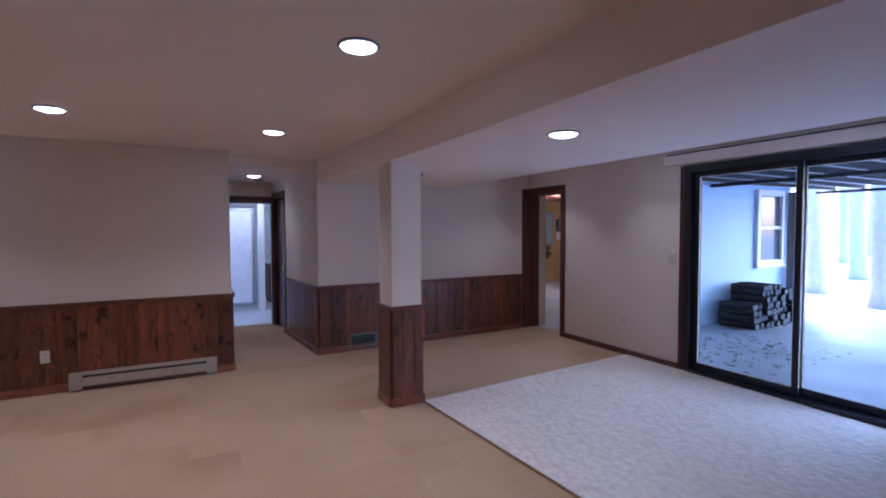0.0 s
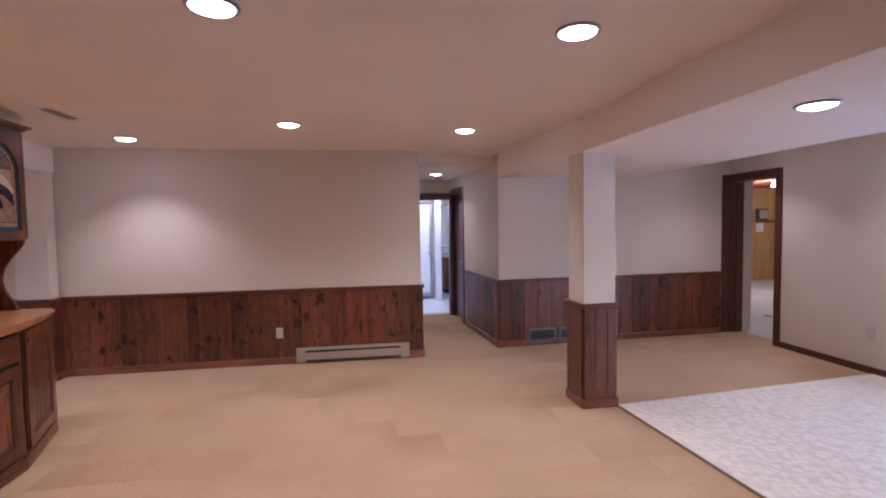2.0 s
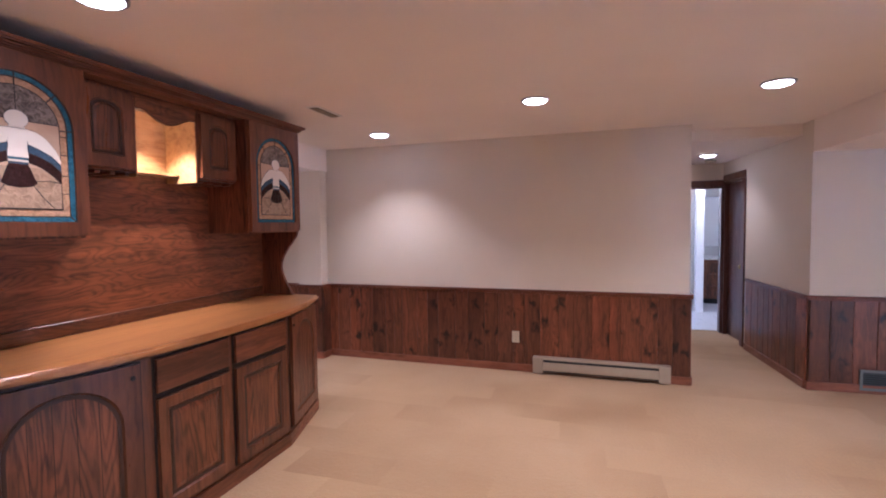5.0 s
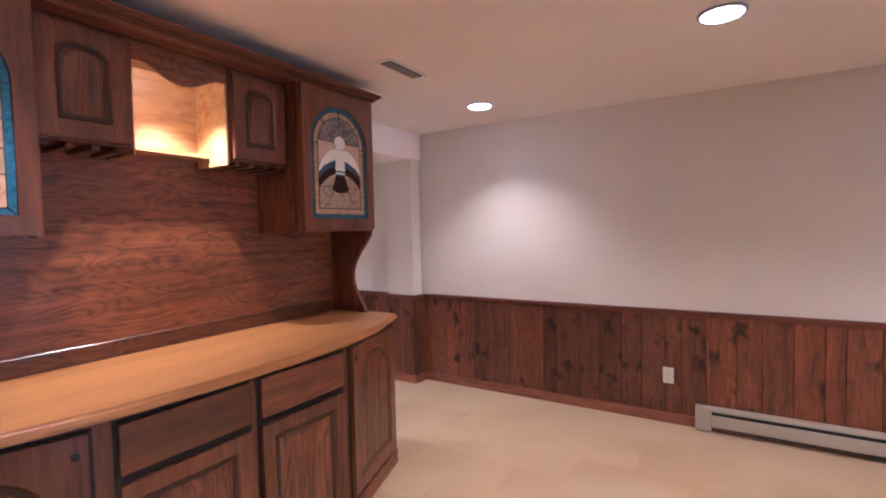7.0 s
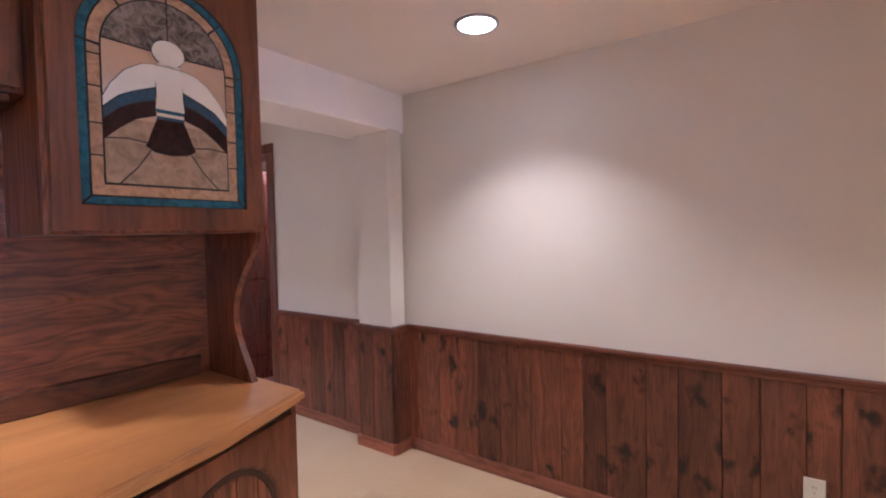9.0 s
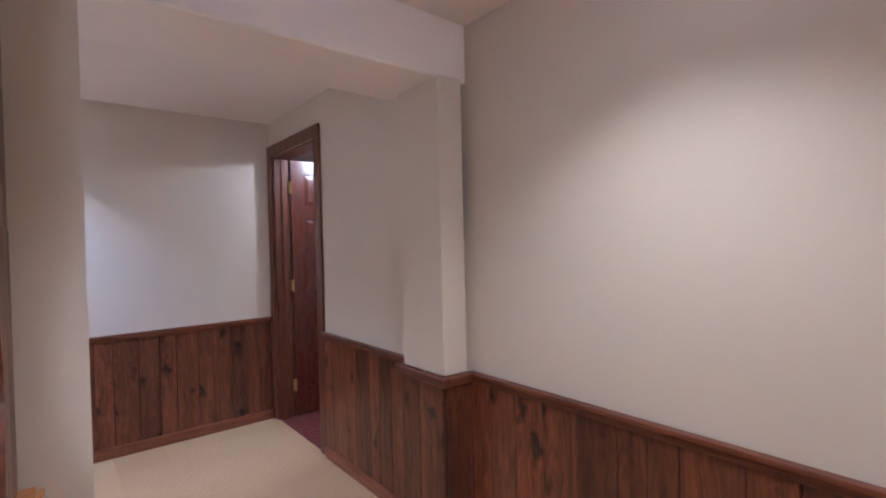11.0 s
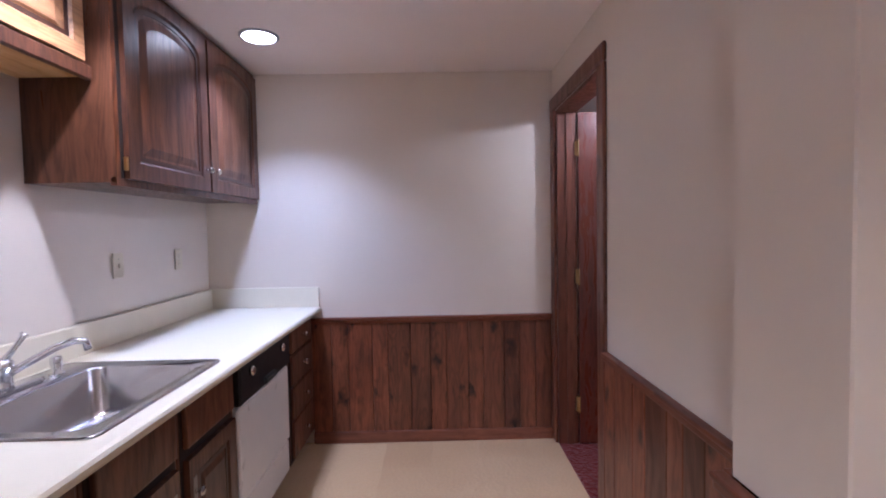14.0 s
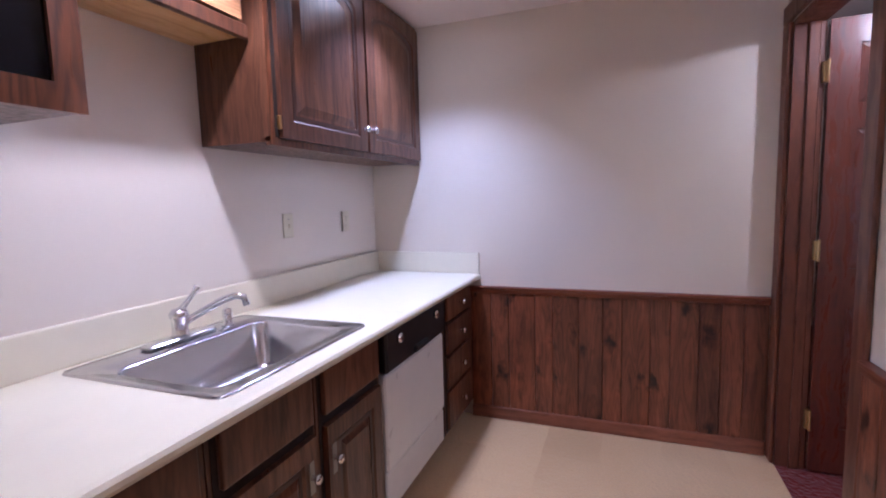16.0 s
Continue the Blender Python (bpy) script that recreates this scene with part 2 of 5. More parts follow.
BRONZE = plain("dark_bronze_frame", (0.012, 0.014, 0.02), 0.4)
LAMPGLOW = glow("lamp_face", (1.0, 0.92, 0.86), 1.8)
# Trim greyed to paint in the shadow on the ring's inner edge.
TRIM_SHADED = plain("shaded_lamp_trim", (0.38, 0.38, 0.40), 0.35, vary=0.05)
SCREW = plain("screw", (0.3, 0.28, 0.25), 0.4, 0.8)

# ---- mesh helpers ----


def part(name, bm, material, parent=None, label="", loc=None, smooth=False):
    me = bpy.data.meshes.new(name)
    bmesh.ops.recalc_face_normals(bm, faces=bm.faces)
    bm.to_mesh(me)
    bm.free()
    for m in material if isinstance(material, (list, tuple)) else (material,):
        me.materials.append(m)
    if smooth:
        for p in me.polygons:
            p.use_smooth = True
    ob = new(name, me)
    if parent:
        ob.parent = parent
    if loc is not None:
        ob.matrix_basis = loc if isinstance(loc, Matrix) else Matrix.Translation(loc)
    if label:
        ob["label"] = label
    return ob


def thing(name, m, label, category, group="", kind=""):
    e = new(name)
    e.empty_display_size = 0.05
    e.matrix_basis = m
    return tagged(e, label, category, group, kind)


def box(x0, x1, y0, y1, z0, z1, bevel=0.0, bm=None, seg=1):
    out = bm or bmesh.new()
    v = [out.verts.new((x, y, z)) for x in (x0, x1) for y in (y0, y1) for z in (z0, z1)]
    fs = [out.faces.new([v[i] for i in q]) for q in ((0, 1, 3, 2), (4, 6, 7, 5), (0, 4, 5, 1), (2, 3, 7, 6), (0, 2, 6, 4), (1, 5, 7, 3))]
    if bevel:
        es = list({e for f in fs for e in f.edges})
        bmesh.ops.bevel(out, geom=es, offset=bevel, segments=seg, affect="EDGES", profile=0.6)
    return out


def prism(pts, z0, z1, bm=None, plane="xy"):
    """A straight prism on an outline, drawn in the xy or the xz plane."""
    out = bm or bmesh.new()

    def at(p, d):
        return (p[0], p[1], d) if plane == "xy" else (p[0], d, p[1])

    a = [out.verts.new(at(p, z0)) for p in pts]
    b = [out.verts.new(at(p, z1)) for p in pts]
    out.faces.new(a)
    out.faces.new(b[::-1])
    for i in range(len(pts)):
        j = (i + 1) % len(pts)
        out.faces.new((a[i], a[j], b[j], b[i]))
    return out


def ring(outer, inner, d0, d1, bm=None):
    """A frame in the xz plane, from depth d0 to d1, between two outlines of as many points."""
    out = bm or bmesh.new()
    loops = [[out.verts.new((p[0], d, p[1])) for p in o] for d in (d0, d1) for o in (outer, inner)]
    n = len(outer)
    for i in range(n):
        j = (i + 1) % n
        for a, b in ((0, 1), (2, 3), (0, 2), (1, 3)):
            out.faces.new((loops[a][i], loops[a][j], loops[b][j], loops[b][i]))
    return out


def loft(outer, d0, inner, d1, bm=None, cap=True):
    out = bm or bmesh.new()
    a = [out.verts.new((p[0], d0, p[1])) for p in outer]
    b = [out.verts.new((p[0], d1, p[1])) for p in inner]
    for i in range(len(a)):
        j = (i + 1) % len(a)
        out.faces.new((a[i], a[j], b[j], b[i]))
    if cap:
        out.faces.new(b)
    return out


def rect(x0, x1, z0, z1):
    return [(x0, z0), (x1, z0), (x1, z1), (x0, z1)]


def arch(x0, x1, z0, z1, rise, n=14):
    """A rectangle with a round head, from the lower left corner round."""
    cx, r = (x0 + x1) / 2, (x1 - x0) / 2
    top = [(cx + r * math.cos(math.pi * k / n), z1 - rise + rise * math.sin(math.pi * k / n)) for k in range(n + 1)]
    return [(x0, z0), (x1, z0)] + top


def arch_outer(x0, x1, z0, z1, n=14):
    """The rectangle round such an arch, with as many points."""
    top = []
    for k in range(n + 1):
        a = math.pi * k / n
        c, s = math.cos(a), math.sin(a)
        t = 1 / max(abs(c), abs(s))
        top.append(((x0 + x1) / 2 + (x1 - x0) / 2 * c * t, z1 - (x1 - x0) * 0.0 - (1 - s * t) * min(0.5 * (x1 - x0), z1 - z0) if s * t < 0.999 else z1))
    return [(x0, z0), (x1, z0)] + top


def tube(points, r, bm=None, n=10, radii=None):
    out = bm or bmesh.new()
    rings = []
    pts = [Vector(p) for p in points]
    for i, p in enumerate(pts):
        d = (pts[min(i + 1, len(pts) - 1)] - pts[max(i - 1, 0)]).normalized()
        q = d.to_track_quat("Z", "Y")
        rr = radii[i] if radii else r
        rings.append([out.verts.new(p + q @ Vector((rr * math.cos(a * math.tau / n), rr * math.sin(a * math.tau / n), 0))) for a in range(n)])
    for a, b in zip(rings, rings[1:]):
        for i in range(n):
            j = (i + 1) % n
            out.faces.new((a[i], a[j], b[j], b[i]))
    out.faces.new(rings[0][::-1])
    out.faces.new(rings[-1])
    return out


def lathe(profile, n=20, bm=None):
    """A turned solid on the z axis from (radius, height) pairs."""
    out = bm or bmesh.new()
    rings = [[out.verts.new((max(r, 0.0004) * math.cos(k * math.tau / n), max(r, 0.0004) * math.sin(k * math.tau / n), z)) for k in range(n)] for r, z in profile]
    for a, b in zip(rings, rings[1:]):
        for i in range(n):
            j = (i + 1) % n
            out.faces.new((a[i], a[j], b[j], b[i]))
    out.faces.new(rings[0][::-1])
    out.faces.new(rings[-1])
    return out


def structure(name, bm, material, label, category):
    return tagged(part(name, bm, material), label, category, kind="structure")


def wall(name, x0, x1, y0, y1, z0=0.0, z1=2.45, holes=(), along="x", mat=None, label="off-white painted drywall wall"):
    """A wall with thickness; holes are (from, to, bottom, top) along its length."""
    bm = bmesh.new()
    cuts = sorted(holes)
    lo, hi = (x0, x1) if along == "x" else (y0, y1)

    def piece(a, b, c, d):
        if b - a > 1e-4 and d - c > 1e-4:
            if along == "x":
                box(a, b, y0, y1, c, d, bm=bm)
            else:
                box(x0, x1, a, b, c, d, bm=bm)

    at = lo
    for a, b, c, d in cuts:
        piece(at, a, z0, z1)
        piece(a, b, z0, c)
        piece(a, b, d, z1)
        at = b
    piece(at, hi, z0, z1)
    return structure(name, bm, mat or WALL, label, "wall")


# ---- plan ----
CEIL_Z, HALL_Z, KIT_Z, SOFFIT_Z = 2.335, 2.235, 2.385, 2.06
BACK_Y, WING_Y, RIGHT_X, FAR_X, KDOOR_Y = 5.63, 5.98, 4.87, -5.34, 5.58
PART_X0, PART_X1, PART_END = -2.80, -2.72, 4.27
SOUTH_Y = -2.6
CAP = 0.825
HDOOR = 1.985

# floors
structure("floor", box(-6.5, 5.0, SOUTH_Y - 0.1, 8.1, -0.1, 0.0), CARPET, "worn tan cut-pile carpet with darker rectangular patches", "floor")
seam = [(2.09, 3.80), (2.21, 2.07), (2.36, -2.6), (RIGHT_X, -2.6), (RIGHT_X, 4.05)]
structure("floor_rug_area", prism(seam, 0.0, 0.012), CARPET2, "cream shag carpet laid against the tan carpet", "carpet")
strip = [(2.085, 3.80), (2.093, 3.803), (2.213, 2.07), (2.363, -2.6), (2.352, -2.6), (2.203, 2.07)]
structure("trim_carpet_seam", prism(strip, 0.0, 0.017), plain("seam_strip", (0.36, 0.24, 0.13), 0.6), "thin tan edge strip along the carpet seam", "trim")

# walls of the large room and the hall
wall("wall_back", -3.2, 0.70, BACK_Y, BACK_Y + 0.12)
wall("wall_hall_west", 0.58, 0.70, BACK_Y + 0.12, 7.98, along="y")
structure("wall_hall_east", prism([(1.66, 5.80), (1.78, 5.98), (1.78, 7.215), (1.53, 7.215)], 0.0, 2.40), WALL, "off-white painted drywall wall", "wall")
structure("wall_hall_lintel", prism([(1.53, 7.215), (1.78, 7.215), (1.78, 7.98), (1.46, 7.98)], HDOOR, 2.40), WALL, "off-white painted drywall over a doorway", "wall")
structure("wall_hall_behind", box(1.70, 1.78, 7.215, 7.98, 0.0, HDOOR), WALL, "off-white painted drywall wall", "wall")
wall("wall_hall_end", 0.58, 1.66, 7.98, 8.10, holes=[(0.74, 1.46, 0.0, 1.93)])
wall("wall_wing", 1.78, RIGHT_X + 0.4, WING_Y, WING_Y + 0.12)
wall("wall_right", RIGHT_X, RIGHT_X + 0.2, SOUTH_Y, WING_Y, along="y", holes=[(1.40, 3.31, 0.0, 2.14), (5.18, 5.925, 0.0, 2.08)])
wall("wall_south", PART_X0, RIGHT_X + 0.2, SOUTH_Y - 0.12, SOUTH_Y)
wall("wall_partition", PART_X0, PART_X1, SOUTH_Y, PART_END, along="y")
structure("ceiling", box(-3.0, RIGHT_X + 0.2, SOUTH_Y, BACK_Y + 0.05, CEIL_Z, CEIL_Z + 0.08), CEIL, "off-white painted ceiling of the large room", "ceiling")
structure("ceiling_wing", box(0.58, RIGHT_X + 0.2, BACK_Y + 0.05, WING_Y, CEIL_Z, CEIL_Z + 0.08), CEIL, "off-white painted ceiling", "ceiling")
structure("ceiling_hall", box(0.58, 1.80, WING_Y, 8.1, HALL_Z, HALL_Z + 0.16), CEIL, "off-white painted hall ceiling", "ceiling")
soffit = [(1.80, SOUTH_Y), (3.46, SOUTH_Y), (3.46, WING_Y), (1.664, WING_Y), (1.664, 5.78), (1.80, 3.83)]
structure("beam_soffit", prism(soffit, SOFFIT_Z, CEIL_Z + 0.03), CEIL, "dropped off-white soffit along the room on a column", "soffit")
structure("beam_kitchen", box(-3.40, -3.0, PART_END - 1.0, BACK_Y, 2.085, KIT_Z, 0.006), CEIL, "painted drop beam over the kitchen opening", "beam")

# kitchen shell
wall("wall_kitchen_far", FAR_X - 0.12, FAR_X, 3.2, KDOOR_Y + 0.12, along="y")
wall("wall_kitchen_door", FAR_X, -3.2, KDOOR_Y, KDOOR_Y + 0.12, holes=[(-5.25, -4.45, 0.0, 2.11)])
wall("wall_kitchen_sink", FAR_X, PART_X0, 3.23, 3.35, mat=GLOSSWALL, label="off-white satin painted wall behind the sink")
structure("ceiling_kitchen", box(FAR_X - 0.1, -2.9, 3.2, KDOOR_Y + 0.12, KIT_Z, KIT_Z + 0.08), CEIL, "off-white painted kitchen ceiling", "ceiling")
structure("pilaster", box(-3.30, -3.0, 5.47, KDOOR_Y + 0.02, CAP, 2.10, 0.004), WALL, "off-white painted pilaster under the beam", "pilaster")
structure("column", box(1.805, 2.08, 3.815, 4.095, 0.0, SOFFIT_Z, 0.004), WALL, "square painted column with a pine wainscot base", "column")

# ---- wainscot ----


def wainscot(name, p0, p1, top=CAP, widths=(0.095, 0.19), cap_ends=(0.0, 0.0), base=True, seed=1, proud=0.02):
    rng = random.Random(seed)
    d = Vector((p1[0] - p0[0], p1[1] - p0[1], 0))
    run = d.length
    m = Matrix.Translation((p0[0], p0[1], 0)) @ Matrix.Rotation(math.atan2(d.y, d.x), 4, "Z")
    body = part(name, box(0, run, -0.006, 0.0, 0.0, top - 0.02), PINE_GAP)
    body.matrix_basis = m
    tagged(body, "dark-stained knotty pine board wainscot with cap rail", "wainscot", kind="structure")
    x = 0.0
    while x < run - 1e-3:
        w = rng.uniform(*widths)
        if run - x - w < widths[0] * 0.7:
            w = run - x
        w = min(w, run - x)
        c, t, g = 0.0035, proud - 0.002, 0.0008
        z0, z1 = 0.02, top - 0.03
        prof = [(g, -0.004), (g, -t + c), (g + c, -t), (w - g - c, -t), (w - g, -t + c), (w - g, -0.004)]
        bm = prism([(a, b) for a, b in prof], z0, z1)
        part("plank", bm, PINE, body, loc=(x, 0, 0))
        x += w
    a, b = -cap_ends[0], run + cap_ends[1]
    cap = bmesh.new()
    box(a, b, -0.036, 0.0, top - 0.016, top, 0.005, cap, 2)
    box(a, b, -0.027, 0.0, top - 0.042, top - 0.0165, 0.007, cap, 2)
    part("cap_rail", cap, PINE_H, body)
    if base:
        bb = bmesh.new()
        box(a * 0.6, run + cap_ends[1] * 0.6, -0.03, 0.0, 0.0, 0.075, 0.008, bb, 2)
        part("baseboard", bb, PINE_B, body)
    return body


wainscot("wainscot_back", (-3.0, BACK_Y), (0.70, BACK_Y), seed=3, cap_ends=(0, 0.03))
wainscot("wainscot_back_end", (0.70, BACK_Y), (0.70, BACK_Y + 0.5), seed=4)
wainscot("wainscot_wing", (1.66, 5.80), (4.74, 5.915), seed=5, cap_ends=(0.03, 0))
wainscot("wainscot_hall", (1.537, 7.14), (1.66, 5.80), seed=6)
wainscot("wainscot_kitchen_far", (FAR_X, 4.0), (FAR_X, KDOOR_Y - 0.02), seed=7)
wainscot("wainscot_kitchen_door", (-4.36, KDOOR_Y), (-3.30, KDOOR_Y), seed=8)
wainscot("wainscot_pilaster_front", (-3.30, 5.47), (-3.0, 5.47), seed=9, cap_ends=(0.03, 0.03))
wainscot("wainscot_pilaster_side", (-3.0, 5.47), (-3.0, BACK_Y), seed=10, widths=(0.14, 0.17))
wainscot("wainscot_pilaster_back", (-3.30, KDOOR_Y), (-3.30, 5.47), seed=11, widths=(0.1, 0.12))
wainscot("wainscot_column_south", (1.805, 3.815), (2.08, 3.815), seed=12, top=0.85, widths=(0.07, 0.12), cap_ends=(0.03, 0.03))
wainscot("wainscot_column_east", (2.08, 3.815), (2.08, 4.095), seed=13, top=0.85, widths=(0.09, 0.15))
wainscot("wainscot_column_north", (2.08, 4.095), (1.805, 4.095), seed=14, top=0.85, widths=(0.09, 0.15), cap_ends=(0.03, 0.03))
wainscot("wainscot_column_west", (1.805, 4.095), (1.805, 3.815), seed=15, top=0.85, widths=(0.27, 0.29))
structure("wall_wing_face", prism([(1.66, 5.80), (4.87, 5.92), (4.87, 5.98), (1.66, 5.98)], 0.0, 2.40), WALL, "off-white painted drywall wall", "wall")


def baseboard(name, p0, p1, h=0.07):
    d = Vector((p1[0] - p0[0], p1[1] - p0[1], 0))
    bb = bmesh.new()
    box(0, d.length, -0.016, 0.0, 0.0, h, 0.005, bb, 2)
    ob = structure(name, bb, CASING, "dark-stained wooden baseboard", "baseboard")
    ob.matrix_basis = Matrix.Translation((p0[0], p0[1], 0)) @ Matrix.Rotation(math.atan2(d.y, d.x), 4, "Z")


baseboard("baseboard_right", (RIGHT_X, 5.10), (RIGHT_X, 3.34))
baseboard("baseboard_right_south", (RIGHT_X, 1.38), (RIGHT_X, SOUTH_Y))
baseboard("baseboard_partition", (PART_X1, SOUTH_Y), (PART_X1, 1.98))
baseboard("baseboard_partition_end", (PART_X1, PART_END), (PART_X0, PART_END))


def casing(name, m, w, h, wide=0.085, deep=0.018, depth=0.12, jamb=True, mat=None, left=True):
    """Door trim round an opening w by h, in a local frame whose front is -y."""
    e = thing(name, m, "dark-stained wooden door casing and jamb", "door frame", kind="structure")
    mat = mat or CASING
    if left:
        part("casing_leg", box(-wide, 0.004, -deep, 0.0, 0.0, h, 0.005), mat, e)
    part("casing_leg", box(w - 0.004, w + wide, -deep, 0.0, 0.0, h, 0.005), mat, e)
    part("casing_head", box(-wide if left else 0, w + wide, -deep - 0.001, 0.0, h + 0.001, h + wide, 0.005), mat, e)
    if jamb:
        part("jamb", box(0.0, 0.02, 0.0, depth, 0.0, h - 0.02), mat, e)
        part("jamb", box(w - 0.02, w, 0.0, depth, 0.0, h - 0.02), mat, e)
        part("jamb_head", box(0.0, w, 0.0, depth, h - 0.02, h), mat, e)
        part("door_stop", box(0.02, 0.032, depth * 0.45, depth * 0.8, 0.0, h - 0.02, 0.003), mat, e)
    return e


def six_panel_leaf(parent, w, h, mat, t=0.036, knob=True, hinges=True):
    """A six-panel door leaf; hinge edge at x=0, faces at y=0 and y=t."""
    bm = bmesh.new()
    st, mid = 0.11, 0.10
    cols = [(st, (w - mid) / 2), ((w + mid) / 2, w - st)]
    rows = [(0.22, 0.80), (0.98, 1.60), (1.71, h - 0.11)]
    xs, zs = [0, *[v for c in cols for v in c], w], [0, *[v for r in rows for v in r], h]
    for i in range(len(xs) - 1):
        for j in range(len(zs) - 1):
            hole = i in (1, 3) and j in (1, 3, 5)
            if hole:
                o = rect(xs[i], xs[i + 1], zs[j], zs[j + 1])
                k = 0.035
                q = rect(xs[i] + k, xs[i + 1] - k, zs[j] + k, zs[j + 1] - k)
                box(xs[i], xs[i + 1], 0.011, t - 0.011, zs[j], zs[j + 1], bm=bm)
                loft(o, 0.0105, q, 0.002, bm)
                loft(o, t - 0.0105, q, t - 0.002, bm)
            else:
                box(xs[i], xs[i + 1], 0, t, zs[j], zs[j + 1], bm=bm)
    leaf = part("door_leaf", bm, mat, parent)
    if knob:
        for s, y in ((-1, 0.0), (1, t)):
            k = lathe([(0.03, 0), (0.03, 0.006), (0.011, 0.012), (0.011, 0.035), (0.027, 0.045), (0.03, 0.06), (0.018, 0.072)], 16)
            part("door_knob", k, BRASS, leaf, "brass knob", loc=pose(w - 0.065, y, 0.95, 90 if s < 0 else -90), smooth=True)
    if hinges:
        for z in (0.25, 1.06, h - 0.22):
            hb = box(-0.02, 0.0, -0.004, 0.03, z - 0.045, z + 0.045, 0.002)
            tube([(-0.004, -0.008, z - 0.05), (-0.004, -0.008, z + 0.05)], 0.007, hb, 8)
            part("hinge", hb, BRASS, leaf, "brass butt hinge")
    return leaf


# door from the kitchen to a red-carpeted room
casing("door_1", pose(-5.25, KDOOR_Y, 0), 0.80, 2.11, mat=JAMBWOOD)
d1 = thing("door_kitchen_leaf", pose(-5.211, KDOOR_Y + 0.128, 0.012, 0, 0, 88), "red-brown six-panel wooden door standing open", "door", kind="structure")
six_panel_leaf(d1, 0.76, 2.075, DOORWOOD)
# bathroom doorway of the hall and the closed door beside it
HALLDOOR = pose(1.464, 7.955, 0, 0, 0, -84.75)
casing("door_2", HALLDOOR @ pose(0.02, 0, 0), 0.632, HDOOR, left=False, depth=0.05)
d2 = thing("door_hall_leaf", HALLDOOR @ pose(0.04, 0.05, 0.012), "dark-stained flush wooden door, closed, in the hall wall", "door", kind="structure")
part("leaf", box(0.0, 0.592, 0.0, 0.036, 0.0, HDOOR - 0.036, 0.003), CASING, d2)
part("door_knob", lathe([(0.022, 0), (0.022, 0.006), (0.009, 0.012), (0.009, 0.03), (0.026, 0.042), (0.026, 0.056), (0.012, 0.064)], 18), BRASS, d2, "round brass knob", loc=pose(0.535, 0.0, 0.92, 90), smooth=True)
casing("door_3", pose(0.74, 7.98, 0), 0.72, 1.93)
# doorway to the utility room
e4 = casing("door_4", pose(RIGHT_X, 5.92, 0, 0, 0, -90), 0.74, 2.02, left=False, depth=0.2)
part("casing_leg", box(-0.012, 0.0, -0.115, -0.002, 0.0, 2.10, 0.004), CASING, e4)
part("casing_leg", box(0.0, 0.012, -0.115, 0.0, 0.0, 2.10, 0.004), CASING, e4)

# ---- recessed lamps ----
GR = "recessed ceiling lights"


def downlight(loc, energy, color, cone=114, blend=0.75):
    e = thing("recessed_light", Matrix.Translation(loc), "round white recessed ceiling light, switched on", "ceiling light", GR)
    trim = lathe([(0.098, 0.0), (0.098, -0.006), (0.09, -0.012), (0.082, -0.010), (0.08, 0.0)], 32)
    part("trim_ring", trim, TRIM_SHADED, e, smooth=True)
    part("lamp_face", lathe([(0.081, -0.006), (0.078, -0.013), (0.05, -0.022), (0.0005, -0.026)], 28), LAMPGLOW, e, smooth=True)
    lamp("recessed_lamp", "SPOT", (loc[0], loc[1], loc[2] - 0.035), energy, color, 0.045, cone, blend, (loc[0], loc[1], 0))
    return e


MAIN_E = 12.5
for x, y in ((-0.50, 4.30), (-2.05, 5.03), (0.98, 4.42), (1.04, 2.26), (-0.44, 2.20), (-1.835, 2.235)):
    downlight((x, y, CEIL_Z), MAIN_E, NEUTRAL)
downlight((1.10, 7.05, HALL_Z), 4.3, NEUTRAL)
downlight((2.30, 2.30, SOFFIT_Z), 7.0, NEUTRAL)
downlight((4.22, 5.10, CEIL_Z), 7.5, NEUTRAL)
downlight((4.25, 3.55, CEIL_Z), 6.5, NEUTRAL)
downlight((-4.74, 3.94, KIT_Z), 16, (0.76, 0.81, 1.0))
downlight((-3.72, 3.86, KIT_Z), 16.5, (1.0, 0.88, 0.79), 116, 0.6)

# ---- rooms seen through openings ----
# bathroom beyond the hall
TILE = plain("white_floor_tile", (0.74, 0.74, 0.74), 0.3, vary=0.06)
structure("floor_bathroom", box(-0.6, 3.0, 8.1, 11.2, -0.1, 0.004), TILE, "pale vinyl bathroom floor", "floor")
wall("wall_bathroom_west", -0.7, -0.6, 8.1, 11.3, along="y", mat=TRIMW, label="white bathroom wall")
wall("wall_bathroom_east", 3.0, 3.1, 8.1, 11.3, along="y", mat=TRIMW, label="white bathroom wall")
wall("wall_bathroom_north", -0.7, 3.1, 11.2, 11.3, mat=TRIMW, label="white bathroom wall")
wall("wall_bathroom_south", 1.66, 3.1, 8.1, 8.16, mat=TRIMW, label="white bathroom wall")
structure("ceiling_bathroom", box(-0.7, 3.1, 8.1, 11.3, 2.3, 2.38), TRIMW, "white bathroom ceiling", "ceiling")
# Unseen point light added to brighten the bathroom; it has no fixture.
lamp("bathroom_fill", "POINT", (1.2, 9.0, 2.1), 5, (1.0, 0.97, 0.95), 0.12)
sh = thing("shower_door", pose(0.86, 9.62, 0.0), "white framed shower door, closed", "shower door")
part("frame", ring(rect(0, 0.50, 0.1, 1.9), rect(0.045, 0.455, 0.15, 1.85), 0, 0.04), plain("aluminium", (0.45, 0.45, 0.45), 0.4, 0.6), sh)
part("panel", box(0.045, 0.455, 0.012, 0.024, 0.15, 1.85), plain("frosted_panel", (0.82, 0.83, 0.84), 0.4), sh)
